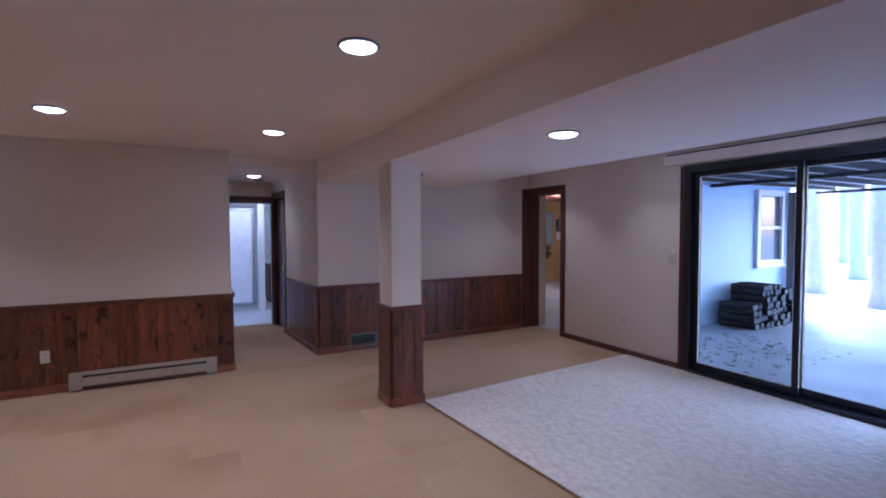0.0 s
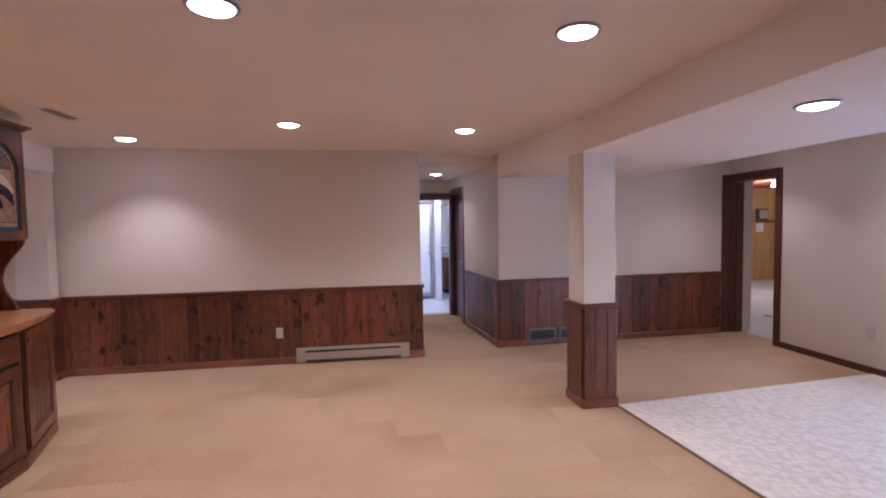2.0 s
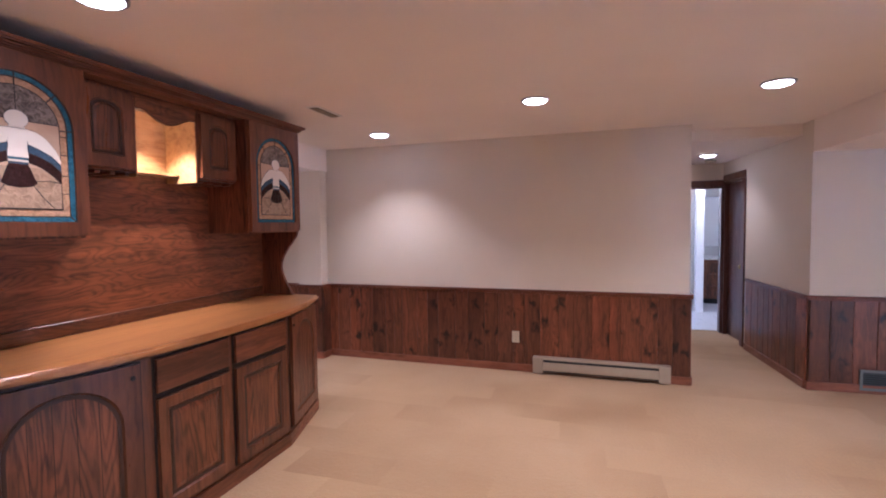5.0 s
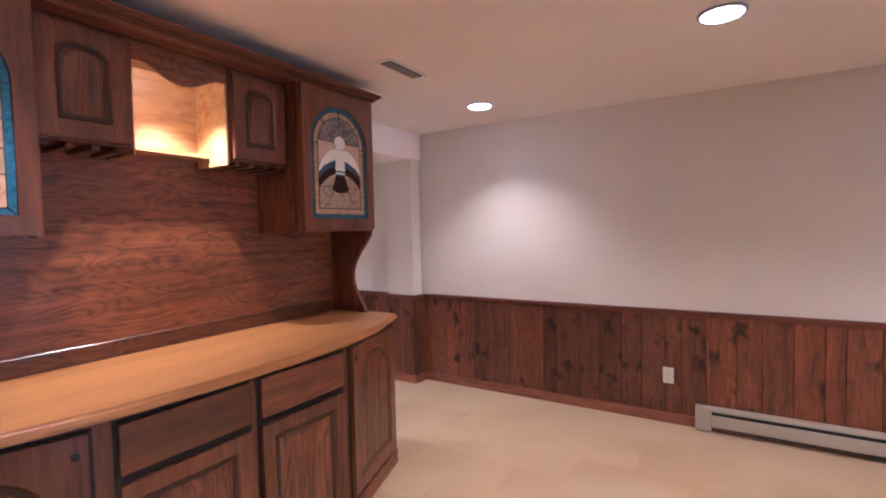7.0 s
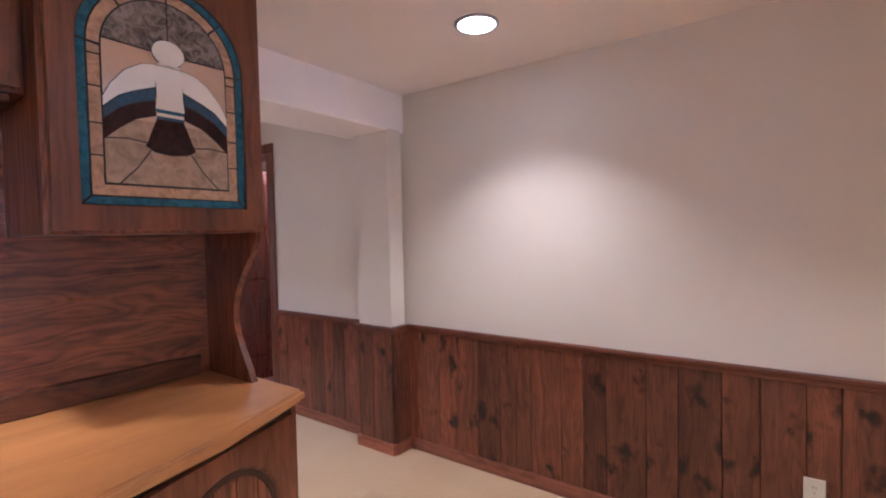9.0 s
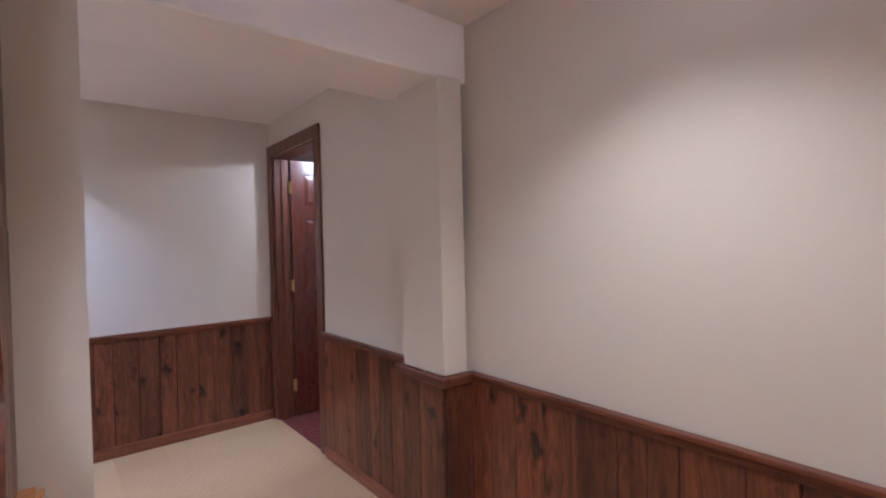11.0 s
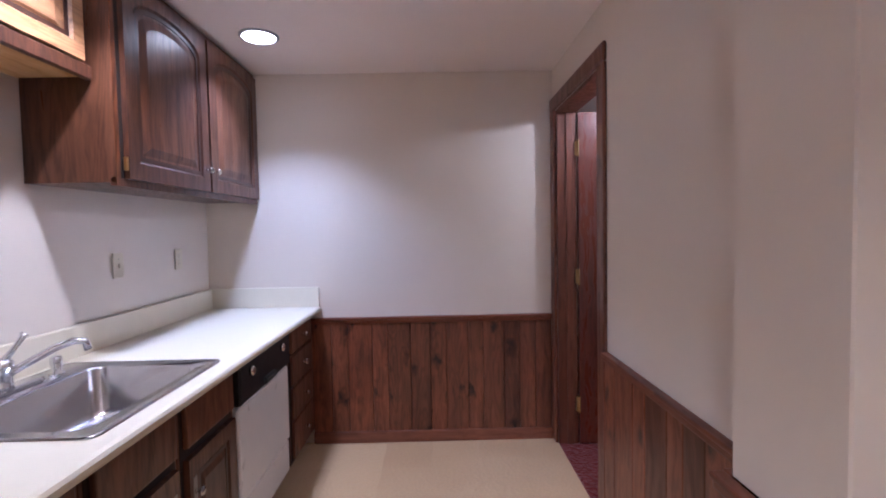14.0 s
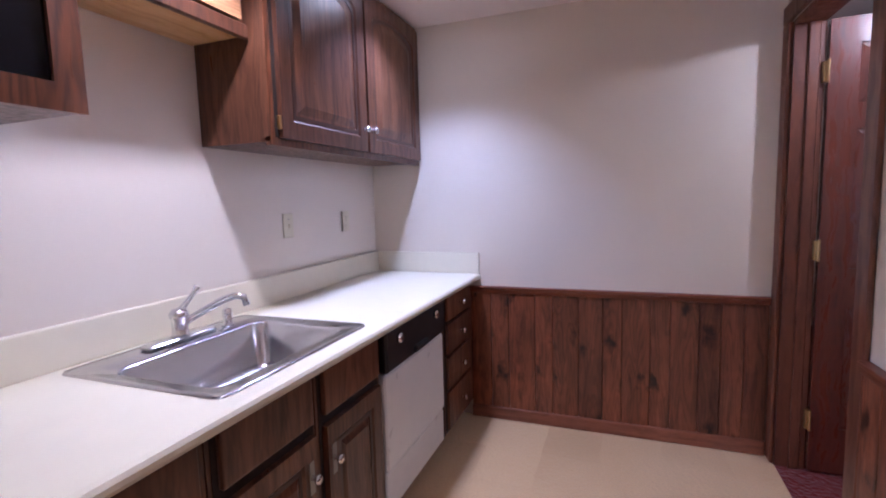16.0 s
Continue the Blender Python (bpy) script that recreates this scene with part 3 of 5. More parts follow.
part("handle", tube([(0.43, -0.012, 0.9), (0.43, -0.03, 0.92), (0.43, -0.03, 1.08), (0.43, -0.012, 1.1)], 0.008), CHROME, sh)
structure("wall_bathroom_post", box(1.42, 1.53, 9.5, 9.66, 0, 2.3), TRIMW, "white wall end beside the shower", "wall")
va = thing("bathroom_vanity", pose(1.70, 10.9, 0, 0, 0, 0), "wooden bathroom vanity with white top", "cabinet")
part("body", box(0, 1.0, -0.5, 0.0, 0.1, 0.8), OAK, va)
part("kick", box(0.02, 0.98, -0.44, 0.0, 0.0, 0.1), BLACK, va)
part("top", box(-0.01, 1.01, -0.53, 0.0, 0.8, 0.84, 0.008), WHITE, va)
for k in range(3):
    part("drawer", box(0.04, 0.45, -0.515, -0.5, 0.15 + k * 0.21, 0.33 + k * 0.21, 0.004), OAK, va)
mi = thing("bathroom_mirror", pose(1.72, 11.19, 1.0), "plain wall mirror over the vanity", "mirror")
part("mirror_glass", box(0, 0.95, -0.012, 0, 0, 0.95), plain("mirror_silver", (0.85, 0.86, 0.88), 0.06, 1.0, 0.01), mi)

# utility room beyond the right wall
PLY = wood("yellow_plywood", (0.62, 0.42, 0.17), (0.54, 0.34, 0.13), (0.42, 0.24, 0.08), 0.55, coat=0.0, grain=0.5)
CONC = paint("pale_concrete", (0.55, 0.53, 0.50), 0.7, 0.2, 0.3, 30)
structure("floor_utility", box(5.07, 10.27, 5.05, 10.8, -0.1, 0.003), CONC, "pale bare concrete floor", "floor")
structure("floor_threshold", box(4.87, 5.07, 5.18, 5.92, -0.1, 0.002), CARPET, "tan carpet in the doorway", "floor")
wall("wall_utility_east", 10.17, 10.27, 5.1, 10.7, along="y", mat=PLY, label="yellow plywood wall")
wall("wall_utility_north", 5.0, 10.27, 10.7, 10.8, mat=PLY, label="yellow plywood wall")
wall("wall_utility_south", 5.07, 10.27, 5.052, 5.1, mat=WALL)
wall("wall_utility_west", 5.07, 5.19, 5.925, 10.7, along="y")
structure("ceiling_utility", box(5.07, 10.27, 5.05, 10.8, 2.5, 2.58), OAK_LIT, "bare wood floor deck overhead", "ceiling")
JOIST = wood("red_brown_joist", (0.33, 0.12, 0.06), (0.24, 0.08, 0.04), (0.13, 0.04, 0.02), 0.6, axis=0, coat=0)
for k in range(8):
    tagged(part("ceiling_joist", box(5.2, 10.17, -0.02, 0.02, 2.26, 2.5), JOIST, loc=(0, 6.2 + 0.6 * k, 0)), "red-brown wooden ceiling joist", "joist", "utility ceiling joists")
lamp("utility_lamp", "POINT", (7.9, 8.4, 2.1), 22, (1.0, 0.9, 0.75), 0.08)
bu = thing("bare_bulb", pose(7.9, 8.4, 2.2), "bare light bulb in a ceiling socket", "light bulb")
part("socket", lathe([(0.05, 0.3), (0.05, 0.03), (0.02, 0.02), (0.02, 0.0)], 14), WHITE, bu)
part("bulb", lathe([(0.012, 0.0), (0.03, -0.03), (0.028, -0.05), (0.01, -0.065)], 14), glow("bulb_glow", (1, 0.9, 0.75), 4), bu, smooth=True)
ep = thing("electrical_panel", pose(9.25, 10.698, 0.95), "grey metal electrical panel with cables", "electrical panel")
part("box", box(-0.19, 0.19, -0.1, 0, 0.1, 1.05, 0.01), plain("grey_green_metal", (0.24, 0.28, 0.27), 0.45), ep)
part("door", box(-0.16, 0.16, -0.112, -0.1, 0.16, 0.98, 0.006), plain("grey_panel_door", (0.30, 0.34, 0.33), 0.4), ep)
for k in range(5):
    part("cable", tube([(-0.12 + 0.06 * k, -0.05, 0.1), (-0.14 + 0.05 * k, -0.07, -0.05), (-0.05 + 0.03 * k, -0.06, -0.12), (0.02 + 0.05 * k, -0.03, -0.3 + 0.04 * k)], 0.011), BLACK, ep)
jb = thing("meter_box", pose(9.75, 10.698, 1.5), "small dark grey meter box on the plywood", "meter box")
part("case", box(-0.15, 0.15, -0.09, 0, 0, 0.28, 0.012), GRILLE, jb)
part("cover", box(-0.10, 0.13, -0.1, -0.09, 0.03, 0.24, 0.005), BEIGE, jb)
tagged(part("paper_notice", box(9.64, 9.84, 10.69, 10.699, 1.2, 1.42), WHITE), "small blank white notice on the plywood", "notice")
tagged(part("wall_ledger", box(9.6, 10.16, 10.62, 10.70, 1.44, 1.48), JOIST), "thin wooden ledge on the plywood wall", "ledge")
tagged(part("floor_mat", box(6.2, 6.75, 6.3, 6.75, 0.003, 0.02, 0.004), BEIGE), "small grey-white mat on the concrete", "mat")

# room beyond the kitchen door
structure("floor_red_room", box(-8.2, -3.2, KDOOR_Y + 0.12, 9.2, -0.1, 0.003), REDCARPET, "dark red carpet", "floor")
structure("floor_red_sill", box(-5.25, -4.45, KDOOR_Y, KDOOR_Y + 0.12, -0.1, 0.002), REDCARPET, "dark red carpet at the threshold", "floor")
wall("wall_red_room_north", -8.2, -3.2, 9.1, 9.2)
wall("wall_red_room_west", -8.3, -8.2, 5.7, 9.2, along="y")
wall("wall_red_room_east", -3.32, -3.2, 5.7, 9.2, along="y")
wall("wall_red_room_south", -8.3, FAR_X - 0.12, 5.58, 5.7)
structure("ceiling_red_room", box(-8.2, -3.2, 5.7, 9.2, 2.35, 2.43), CEIL, "off-white ceiling", "ceiling")
fl = thing("flush_ceiling_light", pose(-4.75, 6.08, 2.35), "round opal glass ceiling light, switched on", "ceiling light")
part("canopy", lathe([(0.09, 0.0), (0.09, -0.02), (0.05, -0.035), (0.03, -0.05)], 24), TRIMW, fl, smooth=True)
part("globe", lathe([(0.03, -0.05), (0.055, -0.065), (0.065, -0.09), (0.055, -0.115), (0.02, -0.13)], 24), LAMPGLOW, fl, smooth=True)
lamp("flush_lamp", "POINT", (-4.75, 6.08, 2.15), 3.6, (1.0, 0.92, 0.86), 0.03)

# ---- oak hutch against the partition ----
HUT = pose(PART_X1 + 0.005, 3.05, 0, 0, 0, 90)
hutch = thing("oak_hutch", HUT, "large stained oak hutch with stained-glass doors against the wall", "hutch")


def board_panel(parent, name, m, w, h, arched, mat_frame, mat_panel, t=0.02, stile=0.055, label="", rise=0.0, planks=0):
    """A framed door with a raised or boarded panel; local frame: x right, front -y, z up, lower left at 0."""
    n = 14
    if arched:
        inner = arch(stile, w - stile, stile, h - stile * 0.8, rise or (w - 2 * stile) / 2, n)
        outer = [(0, 0), (w, 0)]
        for k in range(n + 1):
            px, pz = inner[2 + k]
            a = math.pi * k / n
            outer.append((w, pz) if k == 0 else (0, pz) if k == n else (min(max(w / 2 + (w / 2) * math.cos(a) * 1.45, 0), w), h if 0.18 < k / n < 0.82 else pz + (h - pz) * 0.8))
    else:
        inner, outer = rect(stile, w - stile, stile, h - stile), rect(0, w, 0, h)
    bm = ring(outer, inner, -t, 0.0)
    cx, cz = w / 2, h / 2
    lip = [(cx + (x - cx) * (1 - 0.024 / w), cz + (z - cz) * (1 - 0.024 / h)) for x, z in inner]
    loft(inner, -t, lip, -t * 0.55, bm, cap=False)
    door = part(name, bm, mat_frame, parent, label, loc=m)
    # Dark ring paints in the bead's shading along with its stain.
    dark = [(cx + (x - cx) * (1 - 0.042 / w), cz + (z - cz) * (1 - 0.042 / h)) for x, z in lip]
    part("bead", ring(lip, dark, -t * 0.5 - 0.0035, -t * 0.5), BEAD_STAIN_SHADE, door, "dark ring painted for the routed bead's stain and shading")
    pb = bmesh.new()
    prism(lip, -t * 0.5, -0.002, pb, plane="xz")
    if planks:
        part("panel", pb, mat_panel, door)
        x0, x1 = lip[0][0], lip[1][0]
        for k in range(1, planks):
            x = x0 + (x1 - x0) * k / planks
            top = max([z for px, z in lip if abs(px - x) < (x1 - x0) * 0.14] or [h - stile])
            part("groove", box(x - 0.001, x + 0.001, -t * 0.5 - 0.0015, -t * 0.5, lip[0][1], top - 0.012), SHADOWGAP, door)
    else:
        k1 = [(cx + (x - cx) * 0.88, cz + (z - cz) * 0.91) for x, z in lip]
        k2 = [(cx + (x - cx) * 0.72, cz + (z - cz) * 0.80) for x, z in lip]
        loft(k1, -t * 0.5, k2, -t * 0.95, pb)
        part("panel", pb, mat_panel, door)
    return door


# base: plinth, carcase, counter
F, E_, HW = -0.665, -0.475, 1.125
base_pts = [(-HW, 0), (-HW, E_), (-0.51, F), (0.51, F), (HW, E_), (HW, 0)]


def inset(pts, k, front):
    return [(x * (HW - k) / HW, y if y == 0 else y - front) for x, y in pts]


part("plinth", prism(inset(base_pts, -0.004, 0.014), 0.0, 0.085), OAK_D, hutch)
part("carcase", prism(base_pts, 0.085, 0.885), OAK_F, hutch)
top_pts = [(-1.14, 0), (-1.14, -0.505), (-0.80, -0.628), (-0.50, -0.702), (-0.2, -0.715), (0.2, -0.715), (0.51, -0.702), (0.80, -0.628), (1.14, -0.505), (1.14, 0)]
ct = prism(top_pts, 0.887, 0.927)
bmesh.ops.bevel(ct, geom=[e for e in ct.edges if abs(e.verts[0].co.z - e.verts[1].co.z) < 1e-5], offset=0.012, segments=3, affect="EDGES")
part("counter", ct, OAK_TOP, hutch, "glossy golden oak counter top")
part("backsplash", box(-1.04, 1.04, -0.05, -0.028, 0.928, 1.0, 0.004), OAK_H, hutch)
part("back_panel", box(-1.08, 1.08, -0.026, 0.0, 0.928, 2.20), OAK_H, hutch, "oak plywood back panel with cathedral grain")

# drawers and doors of the straight front
for x0, x1 in ((-0.48, -0.025), (0.025, 0.48)):
    # Dark sheet behind the fronts, drawn as the shade in their gaps.
    part("gap_shade_sheet", box(x0 - 0.012, x1 + 0.012, F - 0.002, F + 0.01, 0.105, 0.872), SHADOWGAP, hutch)
    dr = bmesh.new()
    box(x0, x1, F - 0.022, F - 0.003, 0.70, 0.862, 0.007, dr, 2)
    part("drawer", dr, OAK_D, hutch)
    board_panel(hutch, "door", pose(x0, F - 0.003, 0.115), x1 - x0, 0.555, False, OAK_F, OAK)
# angled arched doors at both ends
for side in (-1, 1):
    ax, ay, bx, by = (-HW, E_, -0.51, F) if side < 0 else (0.51, F, HW, E_)
    run = math.hypot(bx - ax, by - ay)
    ang = math.degrees(math.atan2(by - ay, bx - ax))
    m = pose(ax, ay, 0.0, 0, 0, ang)
    part("gap_shade_sheet", box(0.03, run - 0.03, -0.003, 0.012, 0.105, 0.872), SHADOWGAP, hutch, loc=m)
    d = board_panel(hutch, "arched_door", m @ pose(0.042, -0.004, 0.115), run - 0.084, 0.748, True, OAK_F, OAK, stile=0.07, planks=5, rise=0.2)
    kx = run - 0.084 - 0.03 if side < 0 else 0.03
    part("lock", lathe([(0.011, 0), (0.011, 0.004), (0.006, 0.006)], 14), BLACK, d, "small dark round lock", loc=pose(kx, -0.0205, 0.69, 90))

# upper part: towers, middle cabinets, niche, crown
UP0, UP1, MID0 = 1.435, 2.205, 1.775
TD, MD = -0.365, -0.275
for s in (-1, 1):
    a, b = sorted((s * 0.53, s * 1.10))
    part("side_panel", box(a, a + 0.02, TD, -0.026, UP0, UP1), OAK, hutch)
    part("side_panel", box(b - 0.02, b, TD, -0.026, UP0, UP1), OAK, hutch)
    part("bottom_panel", box(a + 0.02, b - 0.02, TD, -0.026, UP0, UP0 + 0.02), OAK, hutch)
    part("top_panel", box(a + 0.02, b - 0.02, TD, -0.026, UP1 - 0.02, UP1), OAK, hutch)
    part("tower_shelf", box(a + 0.02, b - 0.02, TD + 0.06, -0.027, 1.80, 1.815), OAK_H, hutch)
    # curved side bracket between counter and tower
    prof = [(0.0, 0.928)]
    n = 16
    for k in range(n + 1):
        u = k / n
        prof.append((-0.305 + 0.125 * math.sin(math.pi * min(u * 1.05, 1)) ** 1.2 - 0.055 * u, 0.928 + (UP0 - 0.928) * u))
    prof.append((0.0, UP0))
    bx = bmesh.new()
    lo, hi = sorted((s * 1.10, s * 1.078))
    va_, vb_ = [[bx.verts.new((x, y, z)) for y, z in prof] for x in (lo, hi)]
    bx.faces.new(va_)
    bx.faces.new(vb_[::-1])
    for i in range(len(prof)):
        j = (i + 1) % len(prof)
        bx.faces.new((va_[i], va_[j], vb_[j], vb_[i]))
    part("side_bracket", bx, OAK, hutch, "curved oak side bracket")
box_mid = bmesh.new()
for x0, x1 in ((-0.528, -0.205), (0.205, 0.528)):
    box(x0, x1, MD, -0.026, MID0, UP1, bm=box_mid)
box(-0.205, 0.205, MD, -0.026, UP1 - 0.03, UP1, bm=box_mid)
part("middle_case", box_mid, OAK, hutch)
# Niche lining uses the paler oak to carry the lamp's light.
part("niche_back", box(-0.204, 0.204, -0.034, -0.0265, MID0 + 0.02, UP1 - 0.03), OAK_LIT, hutch, "oak niche lining coloured pale for the lamplight in it")
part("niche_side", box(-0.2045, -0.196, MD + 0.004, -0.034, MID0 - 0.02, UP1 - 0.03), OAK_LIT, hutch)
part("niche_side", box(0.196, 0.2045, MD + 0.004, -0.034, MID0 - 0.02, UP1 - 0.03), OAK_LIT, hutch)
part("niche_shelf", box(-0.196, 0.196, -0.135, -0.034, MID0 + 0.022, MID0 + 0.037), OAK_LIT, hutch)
# scalloped valance over the niche
top_z, low = UP1 - 0.005, []
for k in range(25):
    v = k / 24
    c = abs(v - 0.5) * 2
    z = 2.125 if c > 0.8 else 2.125 - 0.055 * (0.5 + 0.5 * math.cos(math.pi * c / 0.8)) ** 0.8
    low.append((-0.2 + 0.4 * v, z))
part("valance", prism([(-0.2, top_z)] + low + [(0.2, top_z)], MD - 0.002, MD + 0.016, plane="xz"), OAK_H, hutch, "scalloped oak valance")
bead = bmesh.new()
for k in range(4, 21):
    (xa, za), (xb, zb) = low[k], low[min(k + 1, 24)]
    for w_ in (0.0, 0.5):
        bmesh.ops.create_icosphere(bead, subdivisions=1, radius=0.007, matrix=Matrix.Translation((xa + (xb - xa) * w_, MD - 0.001, za + (zb - za) * w_)))
part("rope_bead", bead, OAK, hutch, "rope-turned bead along the valance", smooth=True)
part("niche_lamp", tube([(-0.05, -0.24, 2.155), (0.05, -0.24, 2.155)], 0.012), glow("niche_glow", (1.0, 0.82, 0.52), 3), hutch, "small warm strip lamp")
lamp("niche_light", "SPOT", tuple(HUT @ Vector((0, -0.243, 2.125))), 14.0, (1.0, 0.80, 0.58), 0.02, 96, 0.7, tuple(HUT @ Vector((0, -0.20, 0.9))))
for x0, x1 in ((-0.515, -0.222), (0.222, 0.515)):
    board_panel(hutch, "small_door", pose(x0, MD - 0.002, MID0 + 0.012), x1 - x0, UP1 - MID0 - 0.035, True, OAK_F, OAK, stile=0.062, rise=0.05)
    for k in range(4):
        part("stemware_slat", box(x0 + 0.01 + 0.08 * k, x0 + 0.04 + 0.08 * k, MD + 0.01, -0.05, MID0 - 0.02, MID0 - 0.002, 0.003), OAK_DARK, hutch)
# straight crown moulding over towers and middle
for k, (o, z0, z1) in enumerate(((0.012, 2.2052, 2.218), (0.03, 2.218, 2.236), (0.052, 2.236, 2.258))):
    pts = [(-1.10 - o, 0), (-1.10 - o, TD - o), (1.10 + o, TD - o), (1.10 + o, 0)]
    cm = prism(pts, z0, z1)
    bmesh.ops.bevel(cm, geom=[e for e in cm.edges if abs(e.verts[0].co.z - e.verts[1].co.z) < 1e-5 and e.verts[0].co.z < z0 + 1e-4], offset=0.008, segments=2, affect="EDGES")
    part("crown", cm, OAK_D, hutch)


# stained glass
def glass(name, color, rough=0.25, wavy=0.4, trans=0.75, scale=40):
    m, nt, b = shader(name)
    co = coords(nt)
    n = node(nt, "ShaderNodeTexNoise", Vector=co, Scale=scale, Detail=3.0, Distortion=1.5)
    # Strong colour contrast on the waviest glass paints in its rippled reflections.
    nt.links.new(ramp(nt, n.outputs[0], [(0.3, tuple(c * (0.3 if wavy > 0.9 else 0.6 if wavy > 0.06 else 0.9) for c in color)), (0.65, color)]), b.inputs["Base Color"])
    b.inputs["Roughness"].default_value = rough
    b.inputs["Transmission Weight"].default_value = trans
    b.inputs["IOR"].default_value = 1.3
    bump(nt, b, n.outputs[0], wavy, 0.02)
    return m


G_BLUE = glass("blue_glass", (0.045, 0.155, 0.22), 0.08, 0.5, 0.0)
G_CLEAR = glass("clear_textured_glass", (0.36, 0.29, 0.24), 0.04, 1.0, 0.1, 34)
G_TAN = glass("tan_opal_glass", (0.58, 0.39, 0.26), 0.08, 0.05, 0.0, 6)
G_MOTTLE = glass("mottled_brown_glass", (0.46, 0.31, 0.20), 0.08, 0.5, 0.0, 22)
G_AMBER = glass("amber_glass", (0.56, 0.33, 0.19), 0.08, 0.3, 0.0, 30)
G_CREAM = glass("cream_opal_glass", (0.86, 0.77, 0.65), 0.15, 0.05, 0.0, 3)
G_DARK = glass("dark_brown_glass", (0.045, 0.018, 0.016), 0.2, 0.3, 0.1)
G_NAVY = glass("slate_blue_glass", (0.07, 0.12, 0.18), 0.2, 0.3, 0.1)
LEAD = plain("lead_came", (0.035, 0.032, 0.03), 0.45, 0.6)


def glass_door(parent, m, w, h):
    """An oak door with an arched stained-glass light; lower left at 0, front -y."""
    st, n, t = 0.056, 20, 0.022
    x0, x1, z0, z1 = st, w - st, 0.062, h - 0.078
    rise = (x1 - x0) / 2 * 0.96
    inner = arch(x0, x1, z0, z1, rise, n)
    outer = [(0, 0), (w, 0)]
    for k in range(n + 1):
        u = k / n
        px, pz = inner[2 + k]
        if u < 0.2:
            outer.append((w, pz + (h - pz) * u / 0.2))
        elif u > 0.8:
            outer.append((0, pz + (h - pz) * (1 - u) / 0.2))
        else:
            outer.append((w - w * (u - 0.2) / 0.6, h))
    bm = ring(outer, inner, -t, 0.0)
    door = part("glass_door", bm, OAK_F, parent, "oak door with arched stained-glass light", loc=m)
    cx = (x0 + x1) / 2

    def pane(pts, mat, d=0.0):
        part("pane", prism(pts, -0.012 - d, -0.007, plane="xz"), mat, door)

    def came(pts, r=0.0028, shut=False):
        q = [(x, -0.0125, z) for x, z in pts] + ([(pts[0][0], -0.0125, pts[0][1])] if shut else [])
        part("came", tube(q, r, n=6), LEAD, door)

    def shrink(k):
        return arch(x0 + k, x1 - k, z0 + k, z1 - k, rise - k * 0.9, n)

    a1, a2 = shrink(0.024), shrink(0.055)
    o1 = shrink(0.0)
    seq = list(range(len(o1))) + [0]
    segs = [(0, 1), (1, 2)] + [(2 + 5 * k, 2 + 5 * k + 5) for k in range(4)] + [(22, 23)]
    for i, j in segs:
        idx = [seq[v] for v in range(i, min(j, 23) + 1)]
        pts = [o1[v] for v in idx] + [a1[v] for v in reversed(idx)]
        pane(pts, G_BLUE, 0.001)
    for i in (0, 1, 2, 7, 12, 17, 22):
        came([o1[i], a2[i] if i > 1 else a1[i]])
    ringpts = prism(a1, -0.0105, -0.007, plane="xz")
    part("pane", ringpts, G_AMBER, door)
    zt = z1 - 0.045
    H_ = zt - z0
    # plain tan field, with clear rippled glass above
    ww, u = (x1 - x0), H_

    def P(a, b):
        return (cx + a * ww, z0 + b * u)

    def field(b0, b1, mat, d):
        lo, hi = z0 + b0 * u, z0 + b1 * u
        k = 0.057
        side = [p for p in a2[2:] if lo < p[1] < hi]
        right, left = [p for p in side if p[0] >= cx], [p for p in side if p[0] < cx]
        top = [] if b1 >= 1 else [(right[-1][0] if right else x1 - k, hi), (left[0][0] if left else x0 + k, hi)]
        pane([(x0 + k, lo), (x1 - k, lo)] + right + top + left, mat, d)

    field(0.10, 0.40, G_MOTTLE, 0.0012)
    field(0.40, 0.735, G_TAN, 0.0012)
    field(0.735, 1.0, G_CLEAR, 0.0012)
    came(o1, 0.004, True)
    came(a1, 0.0026, True)
    came(a2, 0.0022, True)
    # rounded shapes of the centre
    head = [P(0.098 * math.cos(k * math.tau / 18), 0.742 + 0.062 * math.sin(k * math.tau / 18)) for k in range(18)]
    pane(head, G_CREAM, 0.003)
    came(head, 0.002, True)
    neck = [P(-0.07, 0.678), P(-0.065, 0.69), P(0.065, 0.69), P(0.07, 0.678)]
    pane(neck, G_CREAM, 0.003)
    torso = [P(-0.075, 0.674), P(-0.083, 0.62), P(-0.078, 0.54), P(-0.088, 0.468), P(0.088, 0.468), P(0.078, 0.54), P(0.083, 0.62), P(0.075, 0.674)]
    pane(torso, G_CREAM, 0.003)
    came(torso, 0.002, True)
    for b0, g in ((0.452, G_BLUE), (0.436, G_CREAM), (0.42, G_NAVY)):
        pane([P(-0.082, b0), P(-0.082, b0 + 0.014), P(0.082, b0 + 0.014), P(0.082, b0)], g, 0.003)
    tail = [P(-0.08, 0.418), P(-0.12, 0.34), P(-0.15, 0.285), P(-0.10, 0.262), P(0.0, 0.252), P(0.10, 0.262), P(0.15, 0.285), P(0.12, 0.34), P(0.08, 0.418)]
    pane(tail, G_DARK, 0.003)
    came(tail, 0.002, True)
    for s in (-1, 1):
        w1 = [P(s * 0.077, 0.676), P(s * 0.16, 0.665), P(s * 0.25, 0.62), P(s * 0.33, 0.545), P(s * 0.372, 0.48), P(s * 0.372, 0.44), P(s * 0.29, 0.50), P(s * 0.2, 0.535), P(s * 0.085, 0.57)]
        w2 = [P(s * 0.085, 0.565), P(s * 0.2, 0.53), P(s * 0.29, 0.495), P(s * 0.372, 0.435), P(s * 0.372, 0.385), P(s * 0.29, 0.445), P(s * 0.2, 0.48), P(s * 0.087, 0.51)]
